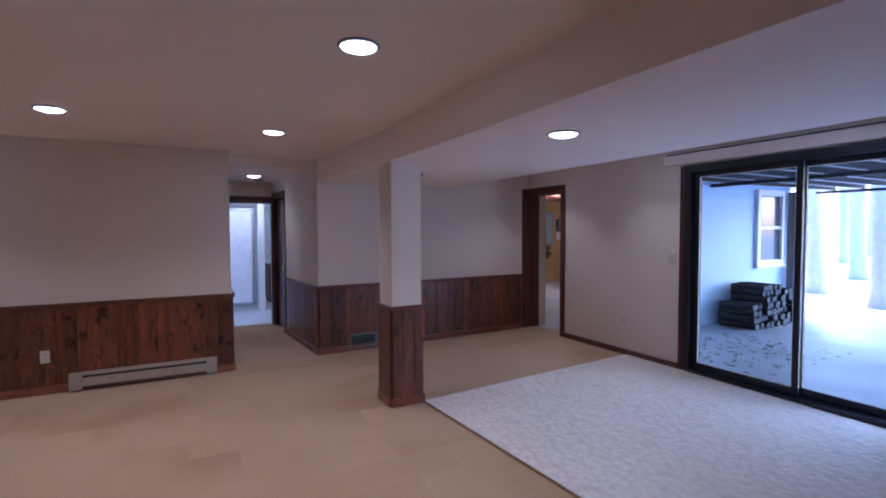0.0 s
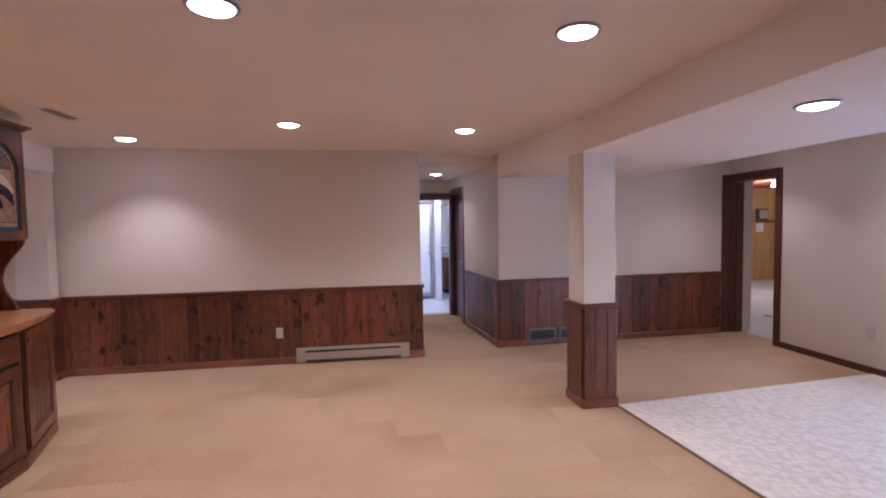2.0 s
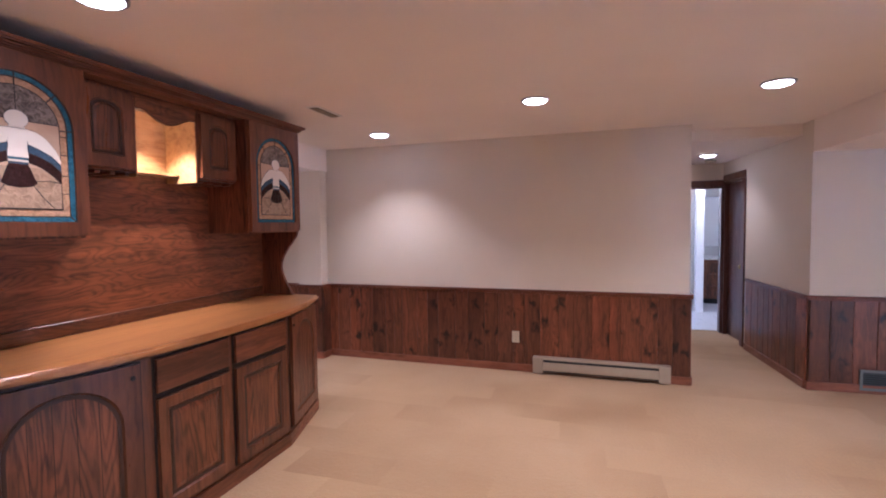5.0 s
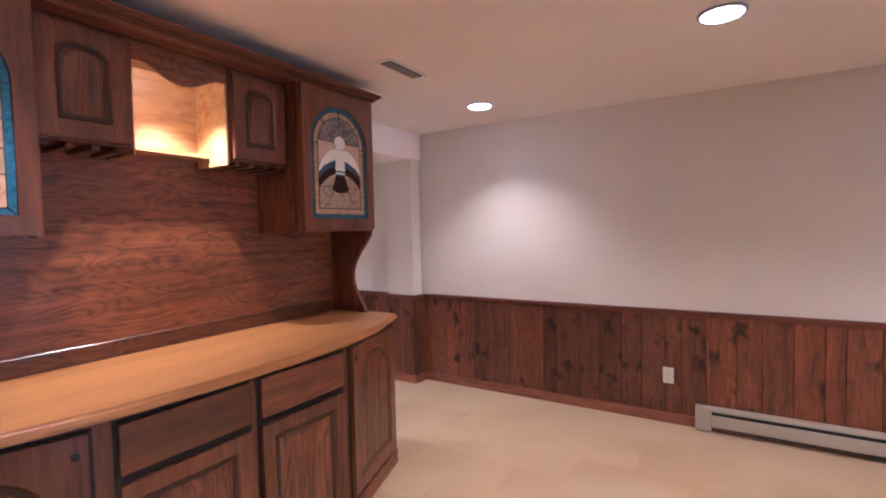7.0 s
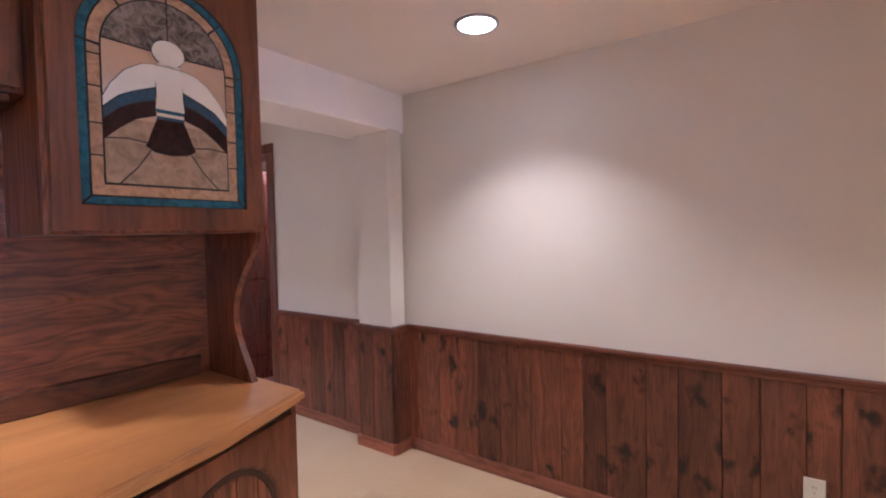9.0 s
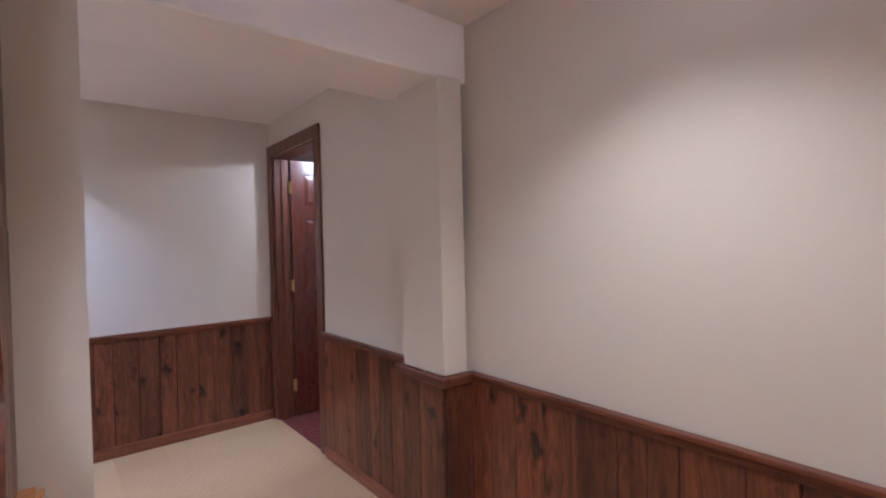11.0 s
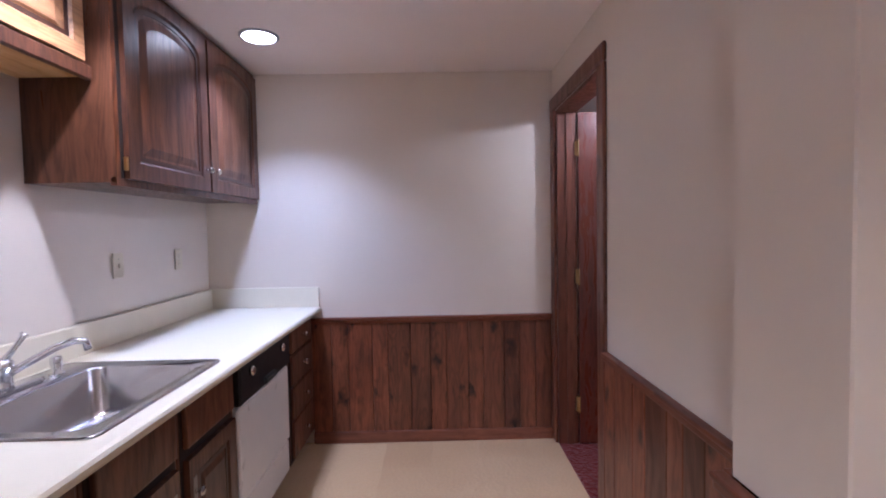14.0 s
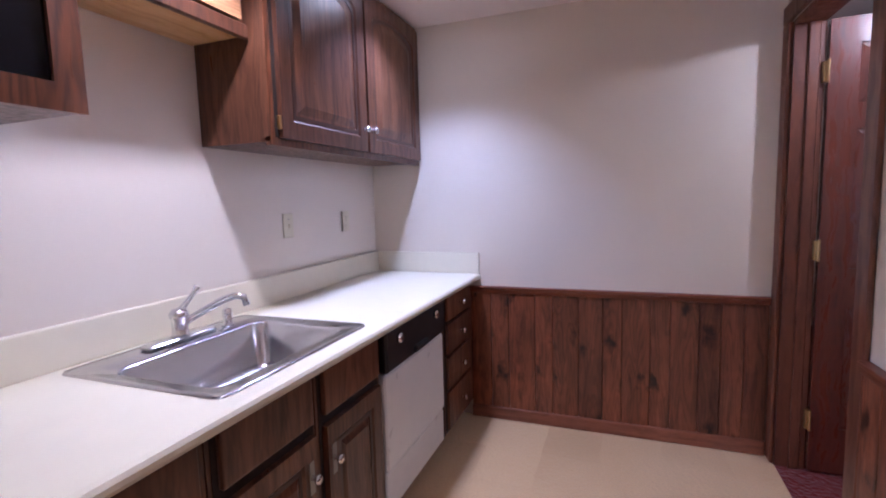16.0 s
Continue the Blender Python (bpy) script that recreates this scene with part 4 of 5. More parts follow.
        w3 = [P(s * 0.087, 0.505), P(s * 0.2, 0.475), P(s * 0.29, 0.44), P(s * 0.372, 0.38), P(s * 0.372, 0.295), P(s * 0.29, 0.355), P(s * 0.2, 0.405), P(s * 0.087, 0.435)]
        for q, g in ((w1, G_CREAM), (w2, G_NAVY), (w3, G_DARK)):
            pane(q if s > 0 else q[::-1], g, 0.003)
            came(q, 0.002, True)
        came([P(s * 0.12, 0.27), P(s * 0.2, 0.18), P(s * 0.30, 0.10)], 0.002)
        came([P(s * 0.14, 0.30), P(s * 0.25, 0.31), P(s * 0.372, 0.30)], 0.002)
        came([P(s * 0.095, 0.735), P(s * 0.25, 0.738), P(s * 0.372, 0.742)], 0.002)
        for b in (0.22, 0.36, 0.52, 0.66):
            came([P(s * 0.372, b), P(s * 0.445, b)], 0.002)
    came([P(-0.372, 0.10), P(0.372, 0.10)], 0.002)
    came([P(0.0, 0.805), P(0.0, 1.0)], 0.002)
    return door


for s in (-1, 1):
    a = 0.53 if s > 0 else -1.10
    glass_door(hutch, pose(a + 0.012, TD - 0.003, UP0 + 0.01), 0.546, UP1 - UP0 - 0.015)

# ---- kitchen run ----
KX, KY, LEFT = -2.933, 3.353, -0.13
KIT = pose(KX, KY, 0, 0, 0, 180)
RUN = KX - FAR_X - 0.003


def knob(parent, x, y, z, mat=None):
    k = lathe([(0.010, 0), (0.006, 0.006), (0.006, 0.014), (0.014, 0.018), (0.016, 0.025), (0.010, 0.031)], 14)
    return part("knob", k, mat or CHROME, parent, "small round chrome knob", loc=pose(x, y, z, 90), smooth=True)


BF = -0.645
units = [(LEFT, 0.40), (0.405, 0.80), (0.805, 1.205)]
for i, (x0, x1) in enumerate(units):
    c = thing("base_cabinet", KIT @ pose(x0, 0, 0), "dark-stained oak kitchen base cabinet under the sink counter", "cabinet", "kitchen base cabinets")
    w = x1 - x0
    cb = bmesh.new()
    box(0, w, BF, 0, 0.10, 0.13, bm=cb)
    box(0, w, BF, 0, 0.13, 0.62, bm=cb)
    box(0, w, BF, BF + 0.03, 0.62, 0.862, bm=cb)
    box(0, w, -0.02, 0, 0.62, 0.862, bm=cb)
    part("body", cb, OAK_DARK, c)
    part("kick", box(0.0, w, BF + 0.07, 0, 0, 0.10), BLACK, c)
    part("gap_shade_sheet", box(0.012, w - 0.012, BF - 0.002, BF, 0.115, 0.852), SHADOWGAP, c)
    dr = bmesh.new()
    box(0.026, w - 0.026, BF - 0.02, BF - 0.003, 0.70, 0.845, 0.006, dr, 2)
    part("drawer", dr, OAK_DARK, c)
    d = board_panel(c, "door", pose(0.026, BF - 0.003, 0.13), w - 0.052, 0.535, False, OAK_DARK, OAK_DARK, stile=0.06)
    kx = w - 0.052 - 0.03 if i in (0, 1) else 0.03
    k = knob(d, kx, -0.02, 0.42)
    bp = box(-0.012, 0.012, -0.001, 0.001, -0.05, 0.05, 0.0008)
    part("backplate", bp, SCREW, d, "slim metal handle plate", loc=(kx, -0.0212, 0.42))
# dishwasher
DX0, DX1 = 1.225, 1.885
dw = thing("dishwasher", KIT @ pose(DX0, 0, 0), "white built-in dishwasher with black control panel", "dishwasher")
W_ = DX1 - DX0
part("body", box(0.01, W_ - 0.01, -0.60, -0.02, 0.1, 0.86), SHADOWGAP, dw)
part("door", box(0.012, W_ - 0.012, -0.655, -0.60, 0.275, 0.672, 0.008), WHITE, dw)
part("lower_panel", box(0.012, W_ - 0.012, -0.648, -0.60, 0.095, 0.265, 0.006), WHITE, dw)
cp = part("control_panel", box(0.012, W_ - 0.012, -0.668, -0.60, 0.68, 0.858, 0.01), BLACK, dw, "black control panel")
part("latch", box(W_ * 0.40, W_ * 0.62, -0.683, -0.66, 0.69, 0.722, 0.008), BLACK, cp)
for x in (0.12, 0.52):
    part("dial", lathe([(0.02, 0), (0.02, 0.012), (0.012, 0.016)], 16), CHROME, cp, "small round dial", loc=pose(x, -0.668, 0.80, 90), smooth=True)
part("kick", box(0.0, W_, -0.58, -0.02, 0.0, 0.095), BLACK, dw)
# stile between cabinet and dishwasher, drawer stack at the far wall
ds = thing("drawer_cabinet", KIT @ pose(1.90, 0, 0), "dark-stained oak cabinet with four drawers", "cabinet")
w = RUN - 1.90
part("body", box(0, w, BF, 0, 0.10, 0.862), OAK_DARK, ds)
part("kick", box(0, w, BF + 0.07, 0, 0, 0.10), BLACK, ds)
part("gap_shade_sheet", box(0.012, w - 0.06, BF - 0.002, BF, 0.11, 0.855), SHADOWGAP, ds)
for z0, z1 in ((0.715, 0.848), (0.535, 0.70), (0.345, 0.52), (0.125, 0.33)):
    q = bmesh.new()
    box(0.026, w - 0.075, BF - 0.02, BF - 0.003, z0, z1, 0.006, q, 2)
    d = part("drawer", q, OAK_DARK, ds)
    knob(d, w / 2 - 0.02, BF - 0.02, (z0 + z1) / 2)
# counter with a cut-out, built as four strips, rolled front edge
SX0, SX1, SY0, SY1 = 0.48, 1.13, -0.625, -0.075
ctop = thing("kitchen_counter", KIT, "cream laminate counter with backsplash, set against the wall", "counter")
cb = bmesh.new()
z0, z1 = 0.8625, 0.90
for a, b, c, d in ((LEFT, SX0, -0.69, -0.003), (SX1, RUN, -0.69, -0.003), (SX0, SX1, SY1, -0.003), (SX0, SX1, -0.69, SY0)):
    box(a, b, c, d, z0, z1, bm=cb)
bmesh.ops.remove_doubles(cb, verts=cb.verts, dist=1e-5)
part("top", cb, LAMINATE, ctop)
nose = bmesh.new()
prof = [(-0.69, z0), (-0.705, z0 + 0.004), (-0.711, z0 + 0.014), (-0.711, z1 - 0.012), (-0.705, z1 - 0.003), (-0.69, z1)]
va_, vb_ = [[nose.verts.new((x, y, z)) for y, z in prof] for x in (LEFT, RUN)]
nose.faces.new(va_)
nose.faces.new(vb_[::-1])
for i in range(len(prof)):
    j = (i + 1) % len(prof)
    nose.faces.new((va_[i], va_[j], vb_[j], vb_[i]))
part("front_edge", nose, LAMINATE, ctop)
bs = bmesh.new()
box(LEFT, RUN, -0.024, -0.002, z1, 1.028, 0.006, bs, 2)
box(RUN - 0.021, RUN, -0.705, -0.024, z1, 1.028, 0.006, bs, 2)
part("backsplash", bs, LAMINATE, ctop)
# sink
sink = thing("kitchen_sink", KIT @ pose(0, 0, z1), "single-bowl stainless steel sink with faucet, set in the counter", "sink")
sb = bmesh.new()


def loop(x0, x1, y0, y1, z, r, n=5):
    pts = []
    for cx, cy, a0 in ((x1 - r, y1 - r, 0), (x0 + r, y1 - r, 90), (x0 + r, y0 + r, 180), (x1 - r, y0 + r, 270)):
        for k in range(n + 1):
            a = radians(a0 + 90 * k / n)
            pts.append((cx + r * math.cos(a), cy + r * math.sin(a), z))
    return [sb.verts.new(p) for p in pts]


bowl = (SX0 + 0.035, SX1 - 0.035, SY0 + 0.04, SY1 - 0.12)
loops = [
    loop(SX0 - 0.018, SX1 + 0.018, SY0 - 0.018, SY1 + 0.018, 0.001, 0.03),
    loop(SX0 - 0.016, SX1 + 0.016, SY0 - 0.016, SY1 + 0.016, 0.007, 0.03),
    loop(SX0 - 0.006, SX1 + 0.006, SY0 - 0.006, SY1 + 0.006, 0.004, 0.03),
    loop(bowl[0] - 0.008, bowl[1] + 0.008, bowl[2] - 0.008, bowl[3] + 0.008, 0.004, 0.055),
    loop(bowl[0], bowl[1], bowl[2], bowl[3], -0.004, 0.05),
    loop(bowl[0] + 0.012, bowl[1] - 0.012, bowl[2] + 0.012, bowl[3] - 0.012, -0.15, 0.05),
    loop(bowl[0] + 0.03, bowl[1] - 0.03, bowl[2] + 0.03, bowl[3] - 0.03, -0.175, 0.05),
]
for a, b in zip(loops, loops[1:]):
    for i in range(len(a)):
        j = (i + 1) % len(a)
        sb.faces.new((a[i], a[j], b[j], b[i]))
sb.faces.new(loops[-1])
part("bowl", sb, STEEL, sink, smooth=True)
part("drain", lathe([(0.045, 0), (0.045, 0.003), (0.03, 0.001), (0.012, 0.004)], 20), CHROME, sink, loc=((SX0 + SX1) / 2, (bowl[2] + bowl[3]) / 2, -0.174), smooth=True)
fx, fy = 0.80, -0.125
fa = part("faucet_base", box(fx - 0.13, fx + 0.13, fy - 0.028, fy + 0.028, 0.004, 0.022, 0.012, seg=3), CHROME, sink, "long chrome faucet base plate")
part("faucet_body", lathe([(0.03, 0.02), (0.026, 0.03), (0.024, 0.075), (0.03, 0.085), (0.031, 0.10), (0.02, 0.112), (0.006, 0.116)], 20), CHROME, sink, loc=(fx, fy, 0), smooth=True)
part("spout", tube([(fx, fy, 0.055), (fx + 0.03, fy - 0.04, 0.085), (fx + 0.075, fy - 0.11, 0.13), (fx + 0.095, fy - 0.15, 0.145), (fx + 0.108, fy - 0.178, 0.14), (fx + 0.112, fy - 0.185, 0.112)], 0.012, n=12), CHROME, sink, smooth=True)
part("lever", tube([(fx, fy, 0.10), (fx + 0.03, fy - 0.012, 0.135), (fx + 0.055, fy - 0.02, 0.168), (fx + 0.062, fy - 0.022, 0.178)], 0.008, n=10, radii=[0.012, 0.008, 0.009, 0.013]), CHROME, sink, smooth=True)
part("sprayer", lathe([(0.024, 0.004), (0.022, 0.012), (0.016, 0.016), (0.019, 0.05), (0.017, 0.066), (0.008, 0.07)], 16), CHROME, sink, "chrome side sprayer", loc=(fx + 0.2, fy - 0.005, 0), smooth=True)

# wall cabinets
UF = -0.325
uc = thing("wall_cabinet", KIT @ pose(1.065, 0, 0), "dark-stained oak wall cabinet with two arched-panel doors", "cabinet", "kitchen wall cabinets")
w = RUN - 1.065
UZ0, UZ1 = 1.565, KIT_Z - 0.004
part("body", box(0, w, UF, 0, UZ0 + 0.012, UZ1), OAK_DARK, uc)
part("bottom_rail", box(0.0, w, UF - 0.001, UF + 0.02, UZ0, UZ0 + 0.03), OAK_DARK, uc)
# Lighter oak strip painted in for lamplight along the front edge.
part("light_edge", box(0.0, 0.022, UF - 0.003, UF, UZ0, UZ1), OAK, uc)
part("gap_shade_sheet", box(0.03, w - 0.02, UF - 0.002, UF, UZ0 + 0.03, UZ1 - 0.03), SHADOWGAP, uc)
half = (w - 0.09) / 2
for i, x in enumerate((0.045, 0.045 + half + 0.02)):
    d = board_panel(uc, "door", pose(x, UF - 0.003, UZ0 + 0.028), half, UZ1 - UZ0 - 0.06, True, OAK_DARK, OAK_DARK, stile=0.065, rise=0.07)
    knob(d, half - 0.03 if i == 0 else 0.03, -0.02, 0.105)
    if i == 0:
        part("hinge", box(-0.012, 0.0, -0.018, -0.004, 0.03, 0.08, 0.002), BRASS, d, "small metal hinge")
mc = thing("short_wall_cabinet", KIT @ pose(0.432, 0, 0), "shallow stained oak cabinet over the sink", "cabinet", "kitchen wall cabinets")
part("body", box(0, 0.63, -0.24, 0, 1.955, UZ1), OAK, mc)
# Underside made pale to stand in for bounced light.
part("bottom", box(0.01, 0.62, -0.225, -0.004, 1.946, 1.954), OAK_LIT, mc, "oak underside coloured pale for light bounced onto it")
part("bottom_rail", box(0, 0.63, -0.262, -0.24, 1.935, 1.985, 0.004), OAK_DARK, mc)
board_panel(mc, "door", pose(0.03, -0.242, 1.995), 0.57, UZ1 - 2.02, False, OAK_FRONT_LIT, OAK_FRONT_LIT, stile=0.05)
oc = thing("open_wall_cabinet", KIT @ pose(-0.095, 0, 0), "stained oak wall cabinet with an empty dark front opening", "cabinet", "kitchen wall cabinets")
bm = bmesh.new()
for b in ((0, 0.02, UF, 0, 1.575, UZ1), (0.503, 0.523, UF, 0, 1.575, UZ1), (0.02, 0.503, UF, 0, 1.575, 1.595), (0.02, 0.503, UF, 0, UZ1 - 0.02, UZ1), (0.02, 0.503, -0.01, 0, 1.595, UZ1 - 0.02)):
    box(*b, bm=bm)
part("body", bm, OAK_DARK, oc)
part("front_frame", ring(rect(0, 0.523, 1.57, UZ1), rect(0.05, 0.458, 1.632, UZ1 - 0.05), UF - 0.022, UF - 0.001), OAK, oc)
part("dark_glass", box(0.05, 0.458, UF - 0.012, UF - 0.008, 1.632, UZ1 - 0.05), plain("dark_glass_pane", (0.004, 0.005, 0.009), 0.15), oc, "dark glass pane")

# ---- outlets, switches, heater, vents ----


def plate(name, m, label, toggles=1, socket=False, w=0.072, h=0.116):
    e = thing(name, m, label, "outlet" if socket else "switch")
    pl = bmesh.new()
    box(-w / 2, w / 2, -0.007, 0, -h / 2, h / 2, 0.004, pl, 2)
    part("cover_plate", pl, IVORY, e)
    if socket:
        for z in (-0.024, 0.024):
            sck = part("socket", prism([(0.014 * math.cos(k * math.tau / 12), z + 0.016 * math.sin(k * math.tau / 12)) for k in range(12)], -0.009, -0.006, plane="xz"), IVORY, e)
            for x in (-0.005, 0.005):
                part("slot", box(x - 0.001, x + 0.001, -0.0094, -0.009, z - 0.004, z + 0.005), BLACK, sck)
    else:
        for k in range(toggles):
            x = (k - (toggles - 1) / 2) * 0.046
            part("toggle", box(x - 0.005, x + 0.005, -0.016, -0.006, -0.012, 0.008, 0.002), IVORY, e)
    part("screw", lathe([(0.003, 0), (0.003, 0.001), (0.001, 0.0015)], 8), SCREW, e, loc=pose(0, -0.007, 0 if socket else 0.03, 90))
    return e


plate("wall_outlet", pose(-0.865, BACK_Y - 0.019, 0.347), "ivory duplex outlet on the pine boards", socket=True)
plate("wall_outlet", pose(RIGHT_X - 0.001, 4.088, 0.395, 0, 0, -90), "ivory duplex outlet low on the painted wall", socket=True)
plate("light_switch", pose(RIGHT_X - 0.001, 3.46, 1.17, 0, 0, -90), "ivory double switch beside the sliding door", toggles=2, w=0.09)
plate("light_switch", pose(1.659, 5.98, 1.12, 0, 0, -90), "ivory switch at the hall corner")
plate("light_switch", KIT @ pose(KX + 4.466, -0.001, 1.247), "ivory switch plate over the counter")
plate("wall_outlet", KIT @ pose(KX + 4.975, -0.001, 1.243), "ivory outlet plate over the counter", socket=True)

he = thing("baseboard_heater", pose(-0.69, BACK_Y - 0.02, 0.0), "long beige metal electric baseboard heater on the pine wall", "heater")
L_ = 1.235
part("back", box(0, L_, -0.012, 0.0, 0.012, 0.172, 0.002), BEIGE, he)
part("hood", prism([(-0.062, 0.150), (-0.058, 0.168), (-0.012, 0.173), (-0.012, 0.165), (-0.05, 0.158), (-0.055, 0.15)], 0.0, L_), BEIGE, he, loc=Matrix(((0, 0, 1, 0), (1, 0, 0, 0), (0, 1, 0, 0), (0, 0, 0, 1))))
part("front", box(0.10, L_ - 0.10, -0.066, -0.058, 0.045, 0.128, 0.003), BEIGE, he)
part("slot", box(0.10, L_ - 0.10, -0.05, -0.014, 0.03, 0.15), BLACK, he)
for a in (0.0, L_ - 0.10):
    part("end_cap", box(a, a + 0.10, -0.066, -0.012, 0.012, 0.172, 0.005), BEIGE, he)

for x in (2.03, 2.435):
    v = thing("floor_register", pose(x, 5.80 + (x - 1.66) * 0.0374 - 0.0195, 0.03, 0, 0, 2.1), "dark grey-green metal wall register in the wainscot", "vent", "wall registers")
    part("frame", ring(rect(0, 0.36, 0, 0.175), rect(0.022, 0.338, 0.022, 0.153), -0.012, 0.0), plain("grey_register", (0.16, 0.19, 0.18), 0.4), v)
    part("backing", box(0.02, 0.34, -0.003, 0.0, 0.02, 0.155), BLACK, v)
    for k in range(7):
        part("louver", box(0.022, 0.338, -0.010, -0.003, 0.03 + 0.018 * k, 0.036 + 0.018 * k), GRILLE, v)
vc = thing("ceiling_vent", pose(-2.03, 4.06, CEIL_Z, 0, 0, 0), "white metal ceiling register", "vent")
part("frame", box(-0.055, 0.055, -0.175, 0.175, -0.008, 0.0, 0.004), TRIMW, vc)
for k in range(4):
    part("slat", box(-0.028 + 0.016 * k, -0.024 + 0.016 * k, -0.15, 0.15, -0.014, -0.008), BEIGE, vc)
part("slot", box(-0.036, 0.036, -0.15, 0.15, -0.0095, -0.008), BLACK, vc)
sd = thing("smoke_detector", pose(1.22, 7.55, HALL_Z), "round off-white smoke detector on the hall ceiling", "smoke detector")
part("housing", lathe([(0.065, 0), (0.065, -0.018), (0.05, -0.032), (0.01, -0.035)], 24), IVORY, sd, smooth=True)
hk = thing("ceiling_hook", pose(2.36, 4.40, SOFFIT_Z), "small black hook on the soffit", "hook")
part("stem", tube([(0, 0, 0), (0, 0, -0.02), (0.01, 0, -0.03), (0.018, 0, -0.02)], 0.006), BLACK, hk)

# ---- sliding glass door and the patio ----
sg = thing("sliding_door", pose(RIGHT_X, 3.31, 0.0, 0, 0, -90), "dark bronze framed sliding glass patio door", "sliding door", kind="structure")
SW, SH = 1.91, 2.14
part("outer_frame", ring(rect(0, SW, 0, SH), rect(0.07, SW - 0.07, 0.05, SH - 0.07), -0.02, 0.15), BRONZE, sg)
m_, nt_, b_ = shader("window_glass")
b_.inputs["Base Color"].default_value = (0.97, 0.98, 1, 1)
b_.inputs["Roughness"].default_value = 0.0
b_.inputs["Transmission Weight"].default_value = 1.0
b_.inputs["IOR"].default_value = 1.12
PANE = m_
for k, (a, b, y) in enumerate(((0.07, 1.05, 0.03), (0.99, SW - 0.07, 0.08))):
    sa = part("sash", ring(rect(a, b, 0.05, SH - 0.07), rect(a + 0.06, b - 0.05, 0.12, SH - 0.12), y, y + 0.04), BRONZE, sg)
    g = part("pane", box(a + 0.055, b - 0.045, y + 0.018, y + 0.022, 0.115, SH - 0.115), PANE, sa)
    g.visible_shadow = False
    part("bead", ring(rect(a + 0.06, b - 0.05, 0.12, SH - 0.12), rect(a + 0.067, b - 0.057, 0.127, SH - 0.127), y + 0.005, y + 0.012), WHITE, sa)
part("side_casing", box(-0.055, 0.0, -0.018, -0.002, 0.0, SH + 0.0, 0.004), CASING, sg)
vl = thing("window_valance", pose(RIGHT_X - 0.002, 3.52, 2.155, 0, 0, -90), "off-white drapery track valance above the sliding door", "valance")
part("board", box(0, 2.4, -0.075, 0, 0.0, 0.10, 0.006), CEIL, vl)
part("track", box(0.02, 2.38, -0.055, -0.02, 0.10, 0.115), BRONZE, vl)

SNOW = paint("pale_bright_ground", (0.82, 0.83, 0.84), 0.9, 0.12, 0.4, 8)
# Slab colour carries the blue cast of the daylight.
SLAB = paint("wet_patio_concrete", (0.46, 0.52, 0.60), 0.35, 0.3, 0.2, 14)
structure("ground", box(-60, 140, -120, 140, -0.9, -0.22), SNOW, "pale leaf-strewn winter ground", "ground")
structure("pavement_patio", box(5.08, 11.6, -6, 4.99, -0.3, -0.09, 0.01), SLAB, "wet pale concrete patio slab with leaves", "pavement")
hw = structure("wall_house_wing", box(5.07, 10.27, 4.99, 5.05, -0.2, 2.7), plain("wing_backing", (0.55, 0.58, 0.63), 0.7), "pale clapboard house wall with daylight's blue put into its colour", "wall")
# Siding tinted blue to stand in for the daylight's colour.
SIDING = paint("daylight_tinted_siding", (0.46, 0.60, 0.80), 0.6, 0.08)
for k in range(14):
    z = -0.09 + k * 0.19
    prof = [(4.99, z), (4.962, z), (4.978, z + 0.19), (4.99, z + 0.19)]
    bm = bmesh.new()
    va_, vb_ = [[bm.verts.new((x, y, zz)) for y, zz in prof] for x in (5.08, 10.27)]
    bm.faces.new(va_)
    bm.faces.new(vb_[::-1])
    for i in range(4):
        j = (i + 1) % 4
        bm.faces.new((va_[i], va_[j], vb_[j], vb_[i]))
    part("clapboard", bm, SIDING, hw)
wi = thing("window_1", pose(9.13, 4.96, 0.83), "white double-hung window in the house wing", "window", kind="structure")
part("window_frame", ring(rect(0, 0.86, 0, 1.35), rect(0.09, 0.77, 0.1, 1.25), -0.05, 0.02), TRIMW, wi)
part("meeting_rail", box(0.09, 0.77, -0.035, 0.01, 0.65, 0.71), TRIMW, wi)
for z in (0.1, 0.71):
    part("pane", box(0.09, 0.77, 0.0, 0.008, z, z + 0.55), plain("dim_window_glass", (0.10, 0.12, 0.15), 0.1), wi)
part("window_sill", box(-0.03, 0.89, -0.08, 0.0, -0.03, 0.0), TRIMW, wi)
po = thing("deck_post", pose(10.17, 4.85, -0.09), "dark wooden deck post on the patio", "post")
part("post", box(-0.09, 0.09, -0.07, 0.07, 0, 2.25, 0.006), plain("weathered_post", (0.16, 0.15, 0.15), 0.8), po)
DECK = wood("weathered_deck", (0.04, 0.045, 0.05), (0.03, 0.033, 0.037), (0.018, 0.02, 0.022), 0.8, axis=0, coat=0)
JOIST_LIT = plain("lit_joist_underside", (0.55, 0.55, 0.55), 0.8)
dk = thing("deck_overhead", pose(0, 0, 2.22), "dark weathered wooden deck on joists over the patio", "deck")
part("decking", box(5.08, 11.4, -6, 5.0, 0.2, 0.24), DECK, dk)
# Joist sides dark, underside strips pale: light from below put into the colours.
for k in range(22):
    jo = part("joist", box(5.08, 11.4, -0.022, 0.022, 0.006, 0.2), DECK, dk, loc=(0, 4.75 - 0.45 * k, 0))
    part("joist_lit_edge", box(5.08, 11.4, -0.019, 0.019, 0.0, 0.006), JOIST_LIT, jo, "pale strip painted in for light on the joist's underside")
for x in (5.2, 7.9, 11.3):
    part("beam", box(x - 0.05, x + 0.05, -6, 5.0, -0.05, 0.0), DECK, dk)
BARK = plain("firewood_bark", (0.045, 0.042, 0.045), 0.9, vary=0.5, scale=30)
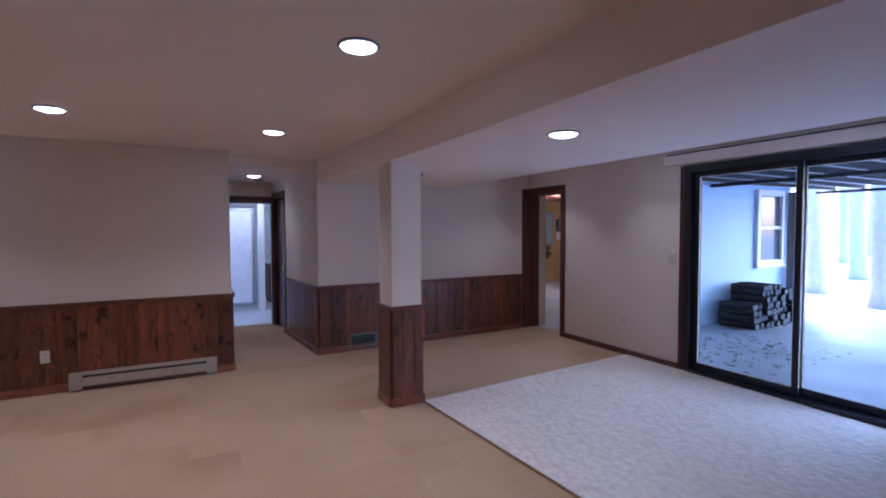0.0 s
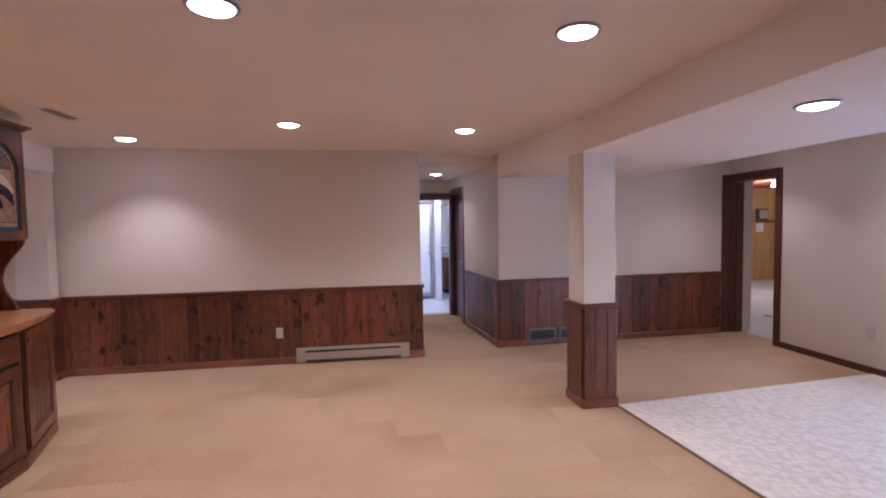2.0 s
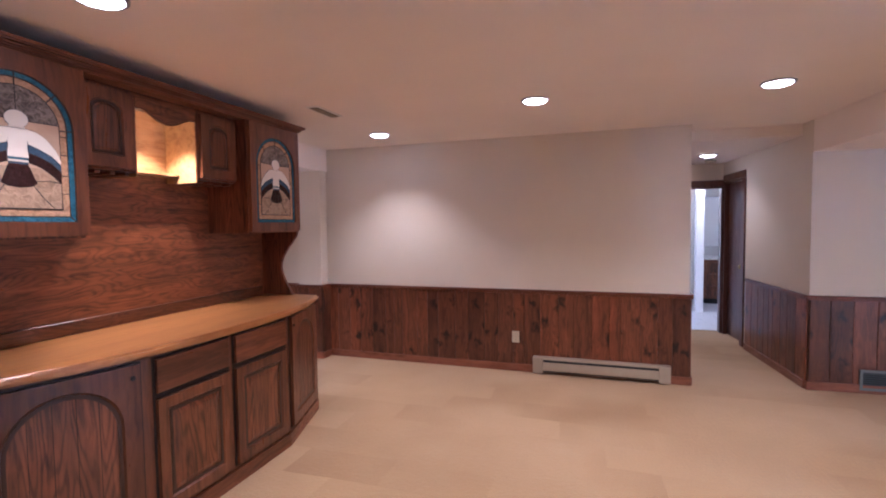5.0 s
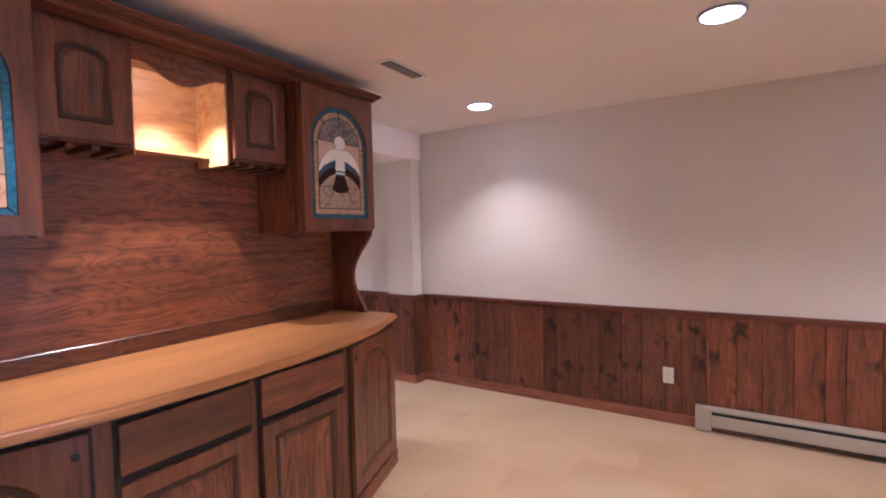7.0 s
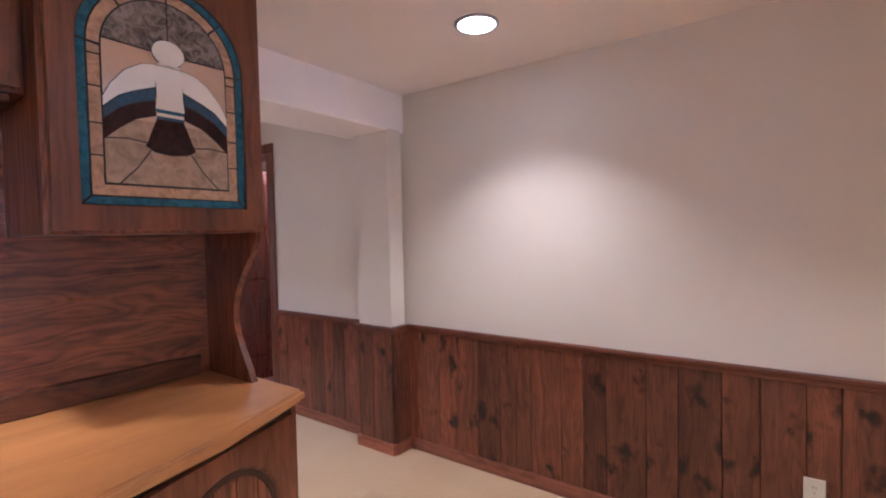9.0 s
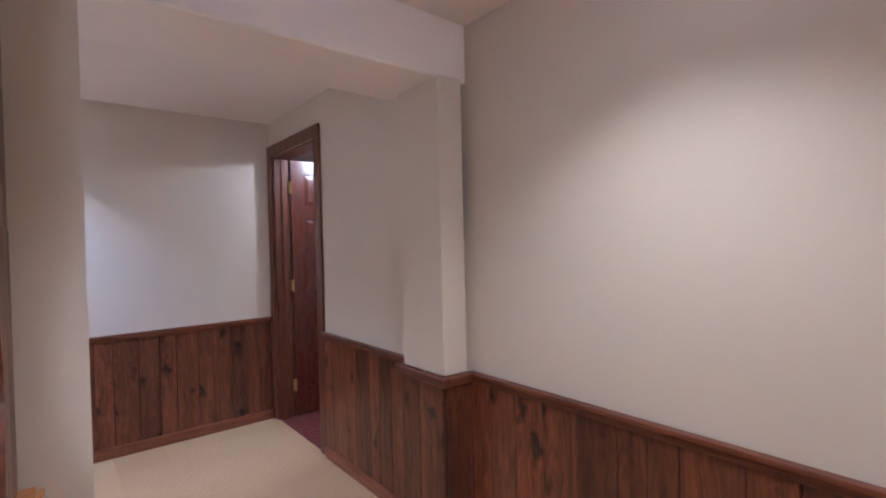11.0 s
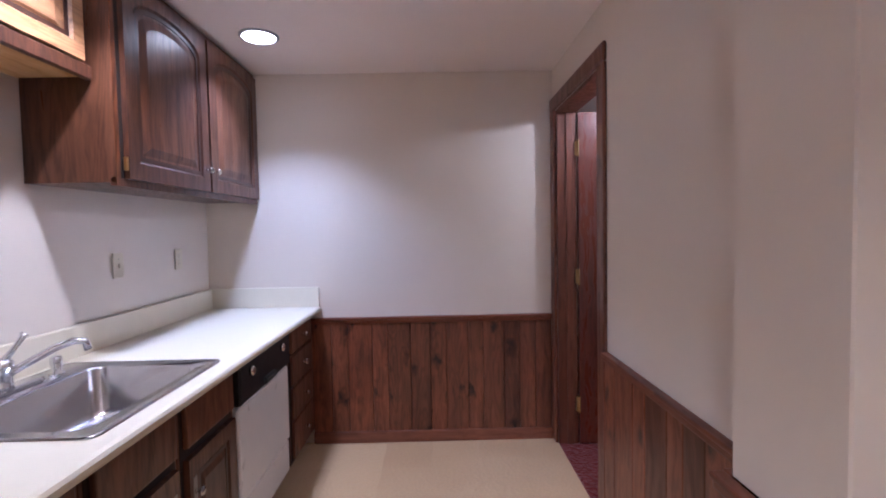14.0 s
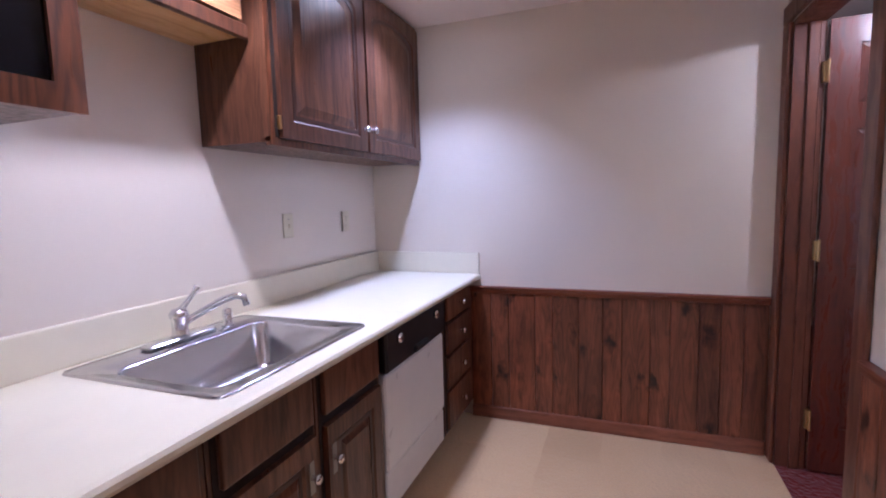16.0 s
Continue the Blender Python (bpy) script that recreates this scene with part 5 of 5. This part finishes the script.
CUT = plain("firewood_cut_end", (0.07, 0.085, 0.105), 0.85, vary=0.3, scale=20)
wp = thing("firewood_pile", pose(7.95, 4.85, -0.09), "dark stacked firewood with pale cut ends by the house wall", "firewood")
rng = random.Random(5)
rows_ = [(0.0, 13), (0.1, 13), (0.2, 12), (0.3, 11), (0.4, 8), (0.5, 7), (0.58, 5)]
for z, n in rows_:
    for k in range(n):
        r = rng.uniform(0.042, 0.06)
        x = 0.06 + k * 0.105 + rng.uniform(-0.012, 0.012) + (0.3 if z > 0.35 else 0)
        bm = bmesh.new()
        q = [(x + r * rng.uniform(0.8, 1.12) * math.cos(a * math.tau / 7), z + 0.06 + r * rng.uniform(0.8, 1.1) * math.sin(a * math.tau / 7)) for a in range(7)]
        prism(q, -0.52 + rng.uniform(-0.05, 0.05), 0.0, bm, plane="xz")
        for f_ in bm.faces:
            f_.material_index = 1 if abs(f_.normal.y) > 0.9 or len(f_.verts) == 7 else 0
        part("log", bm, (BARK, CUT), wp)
LEAF = plain("brown_dead_leaf", (0.10, 0.075, 0.06), 0.9)
lv = bmesh.new()
rng = random.Random(8)
for k in range(150):
    x, y, a, s_ = rng.uniform(5.3, 7.6), rng.uniform(2.9, 4.4), rng.uniform(0, 6.28), rng.uniform(0.02, 0.055)
    c, s2 = math.cos(a) * s_, math.sin(a) * s_
    z = -0.087 + rng.uniform(0.0, 0.006)
    f = [lv.verts.new(p) for p in ((x - c, y - s2, z), (x + s2 * 0.5, y - c * 0.5, z + 0.006), (x + c, y + s2, z + 0.002), (x - s2 * 0.5, y + c * 0.5, z + 0.008))]
    lv.faces.new(f)
tagged(part("fallen_leaves", lv, LEAF), "scattered dead brown leaves on the wet patio", "leaves", kind="stuff")

# Grey bark paled and flattened: haze and glare put into its colour.
BARK2 = plain("haze_paled_bark", (0.46, 0.46, 0.50), 0.95, vary=0.15, scale=8)


def tree(x, y, h, r, seed):
    """A bare winter tree: tapered trunk with forking limbs and twigs."""
    rng = random.Random(seed)
    e = thing("tree", pose(x, y, -0.25), "bare grey winter tree with thin branches", "tree", "winter trees")
    lean = (rng.uniform(-0.06, 0.06), rng.uniform(-0.06, 0.06))
    pts = [(lean[0] * h * u + 0.05 * math.sin(5 * u + seed), lean[1] * h * u, h * u) for u in (0, 0.03, 0.12, 0.3, 0.5, 0.7, 0.85, 1)]
    part("trunk", tube(pts, r, n=10, radii=[r * k for k in (1.5, 1.15, 1, 0.9, 0.75, 0.5, 0.3, 0.08)]), BARK2, e, smooth=True)
    bm = bmesh.new()
    for k in range(16):
        u = rng.uniform(0.28, 0.95)
        z, a, ln = h * u, rng.uniform(0, 6.28), h * rng.uniform(0.12, 0.28) * (1.2 - u)
        bx_, by_ = lean[0] * h * u, lean[1] * h * u
        p = [(bx_ + ln * t_ * math.cos(a + 0.4 * t_), by_ + ln * t_ * math.sin(a + 0.4 * t_), z + ln * (0.5 * t_ + 0.35 * t_ * t_)) for t_ in (0, 0.35, 0.7, 1)]
        tube(p, 0, bm, 6, [r * 0.3, r * 0.2, r * 0.12, r * 0.03])
        for q in range(4):
            b0 = Vector(p[1 + q % 3])
            d_ = Vector((rng.uniform(-1, 1), rng.uniform(-1, 1), rng.uniform(0.2, 1))).normalized() * ln * 0.45
            tube([b0, b0 + d_ * 0.5 + Vector((0, 0, 0.05)), b0 + d_], 0, bm, 4, [r * 0.1, r * 0.06, r * 0.015])
    part("crown", bm, BARK2, e)


tree(14.9, 6.55, 13, 0.17, 1)
tree(13.3, 4.62, 12, 0.19, 2)
tree(20, 7.6, 14, 0.2, 3)
rng = random.Random(21)
for k in range(26):
    d_ = rng.uniform(22, 60)
    a = radians(rng.uniform(3, 34))
    tree(0.35 + d_ * math.cos(a), 0.14 + d_ * math.sin(a), rng.uniform(10, 18), rng.uniform(0.10, 0.2), 30 + k)
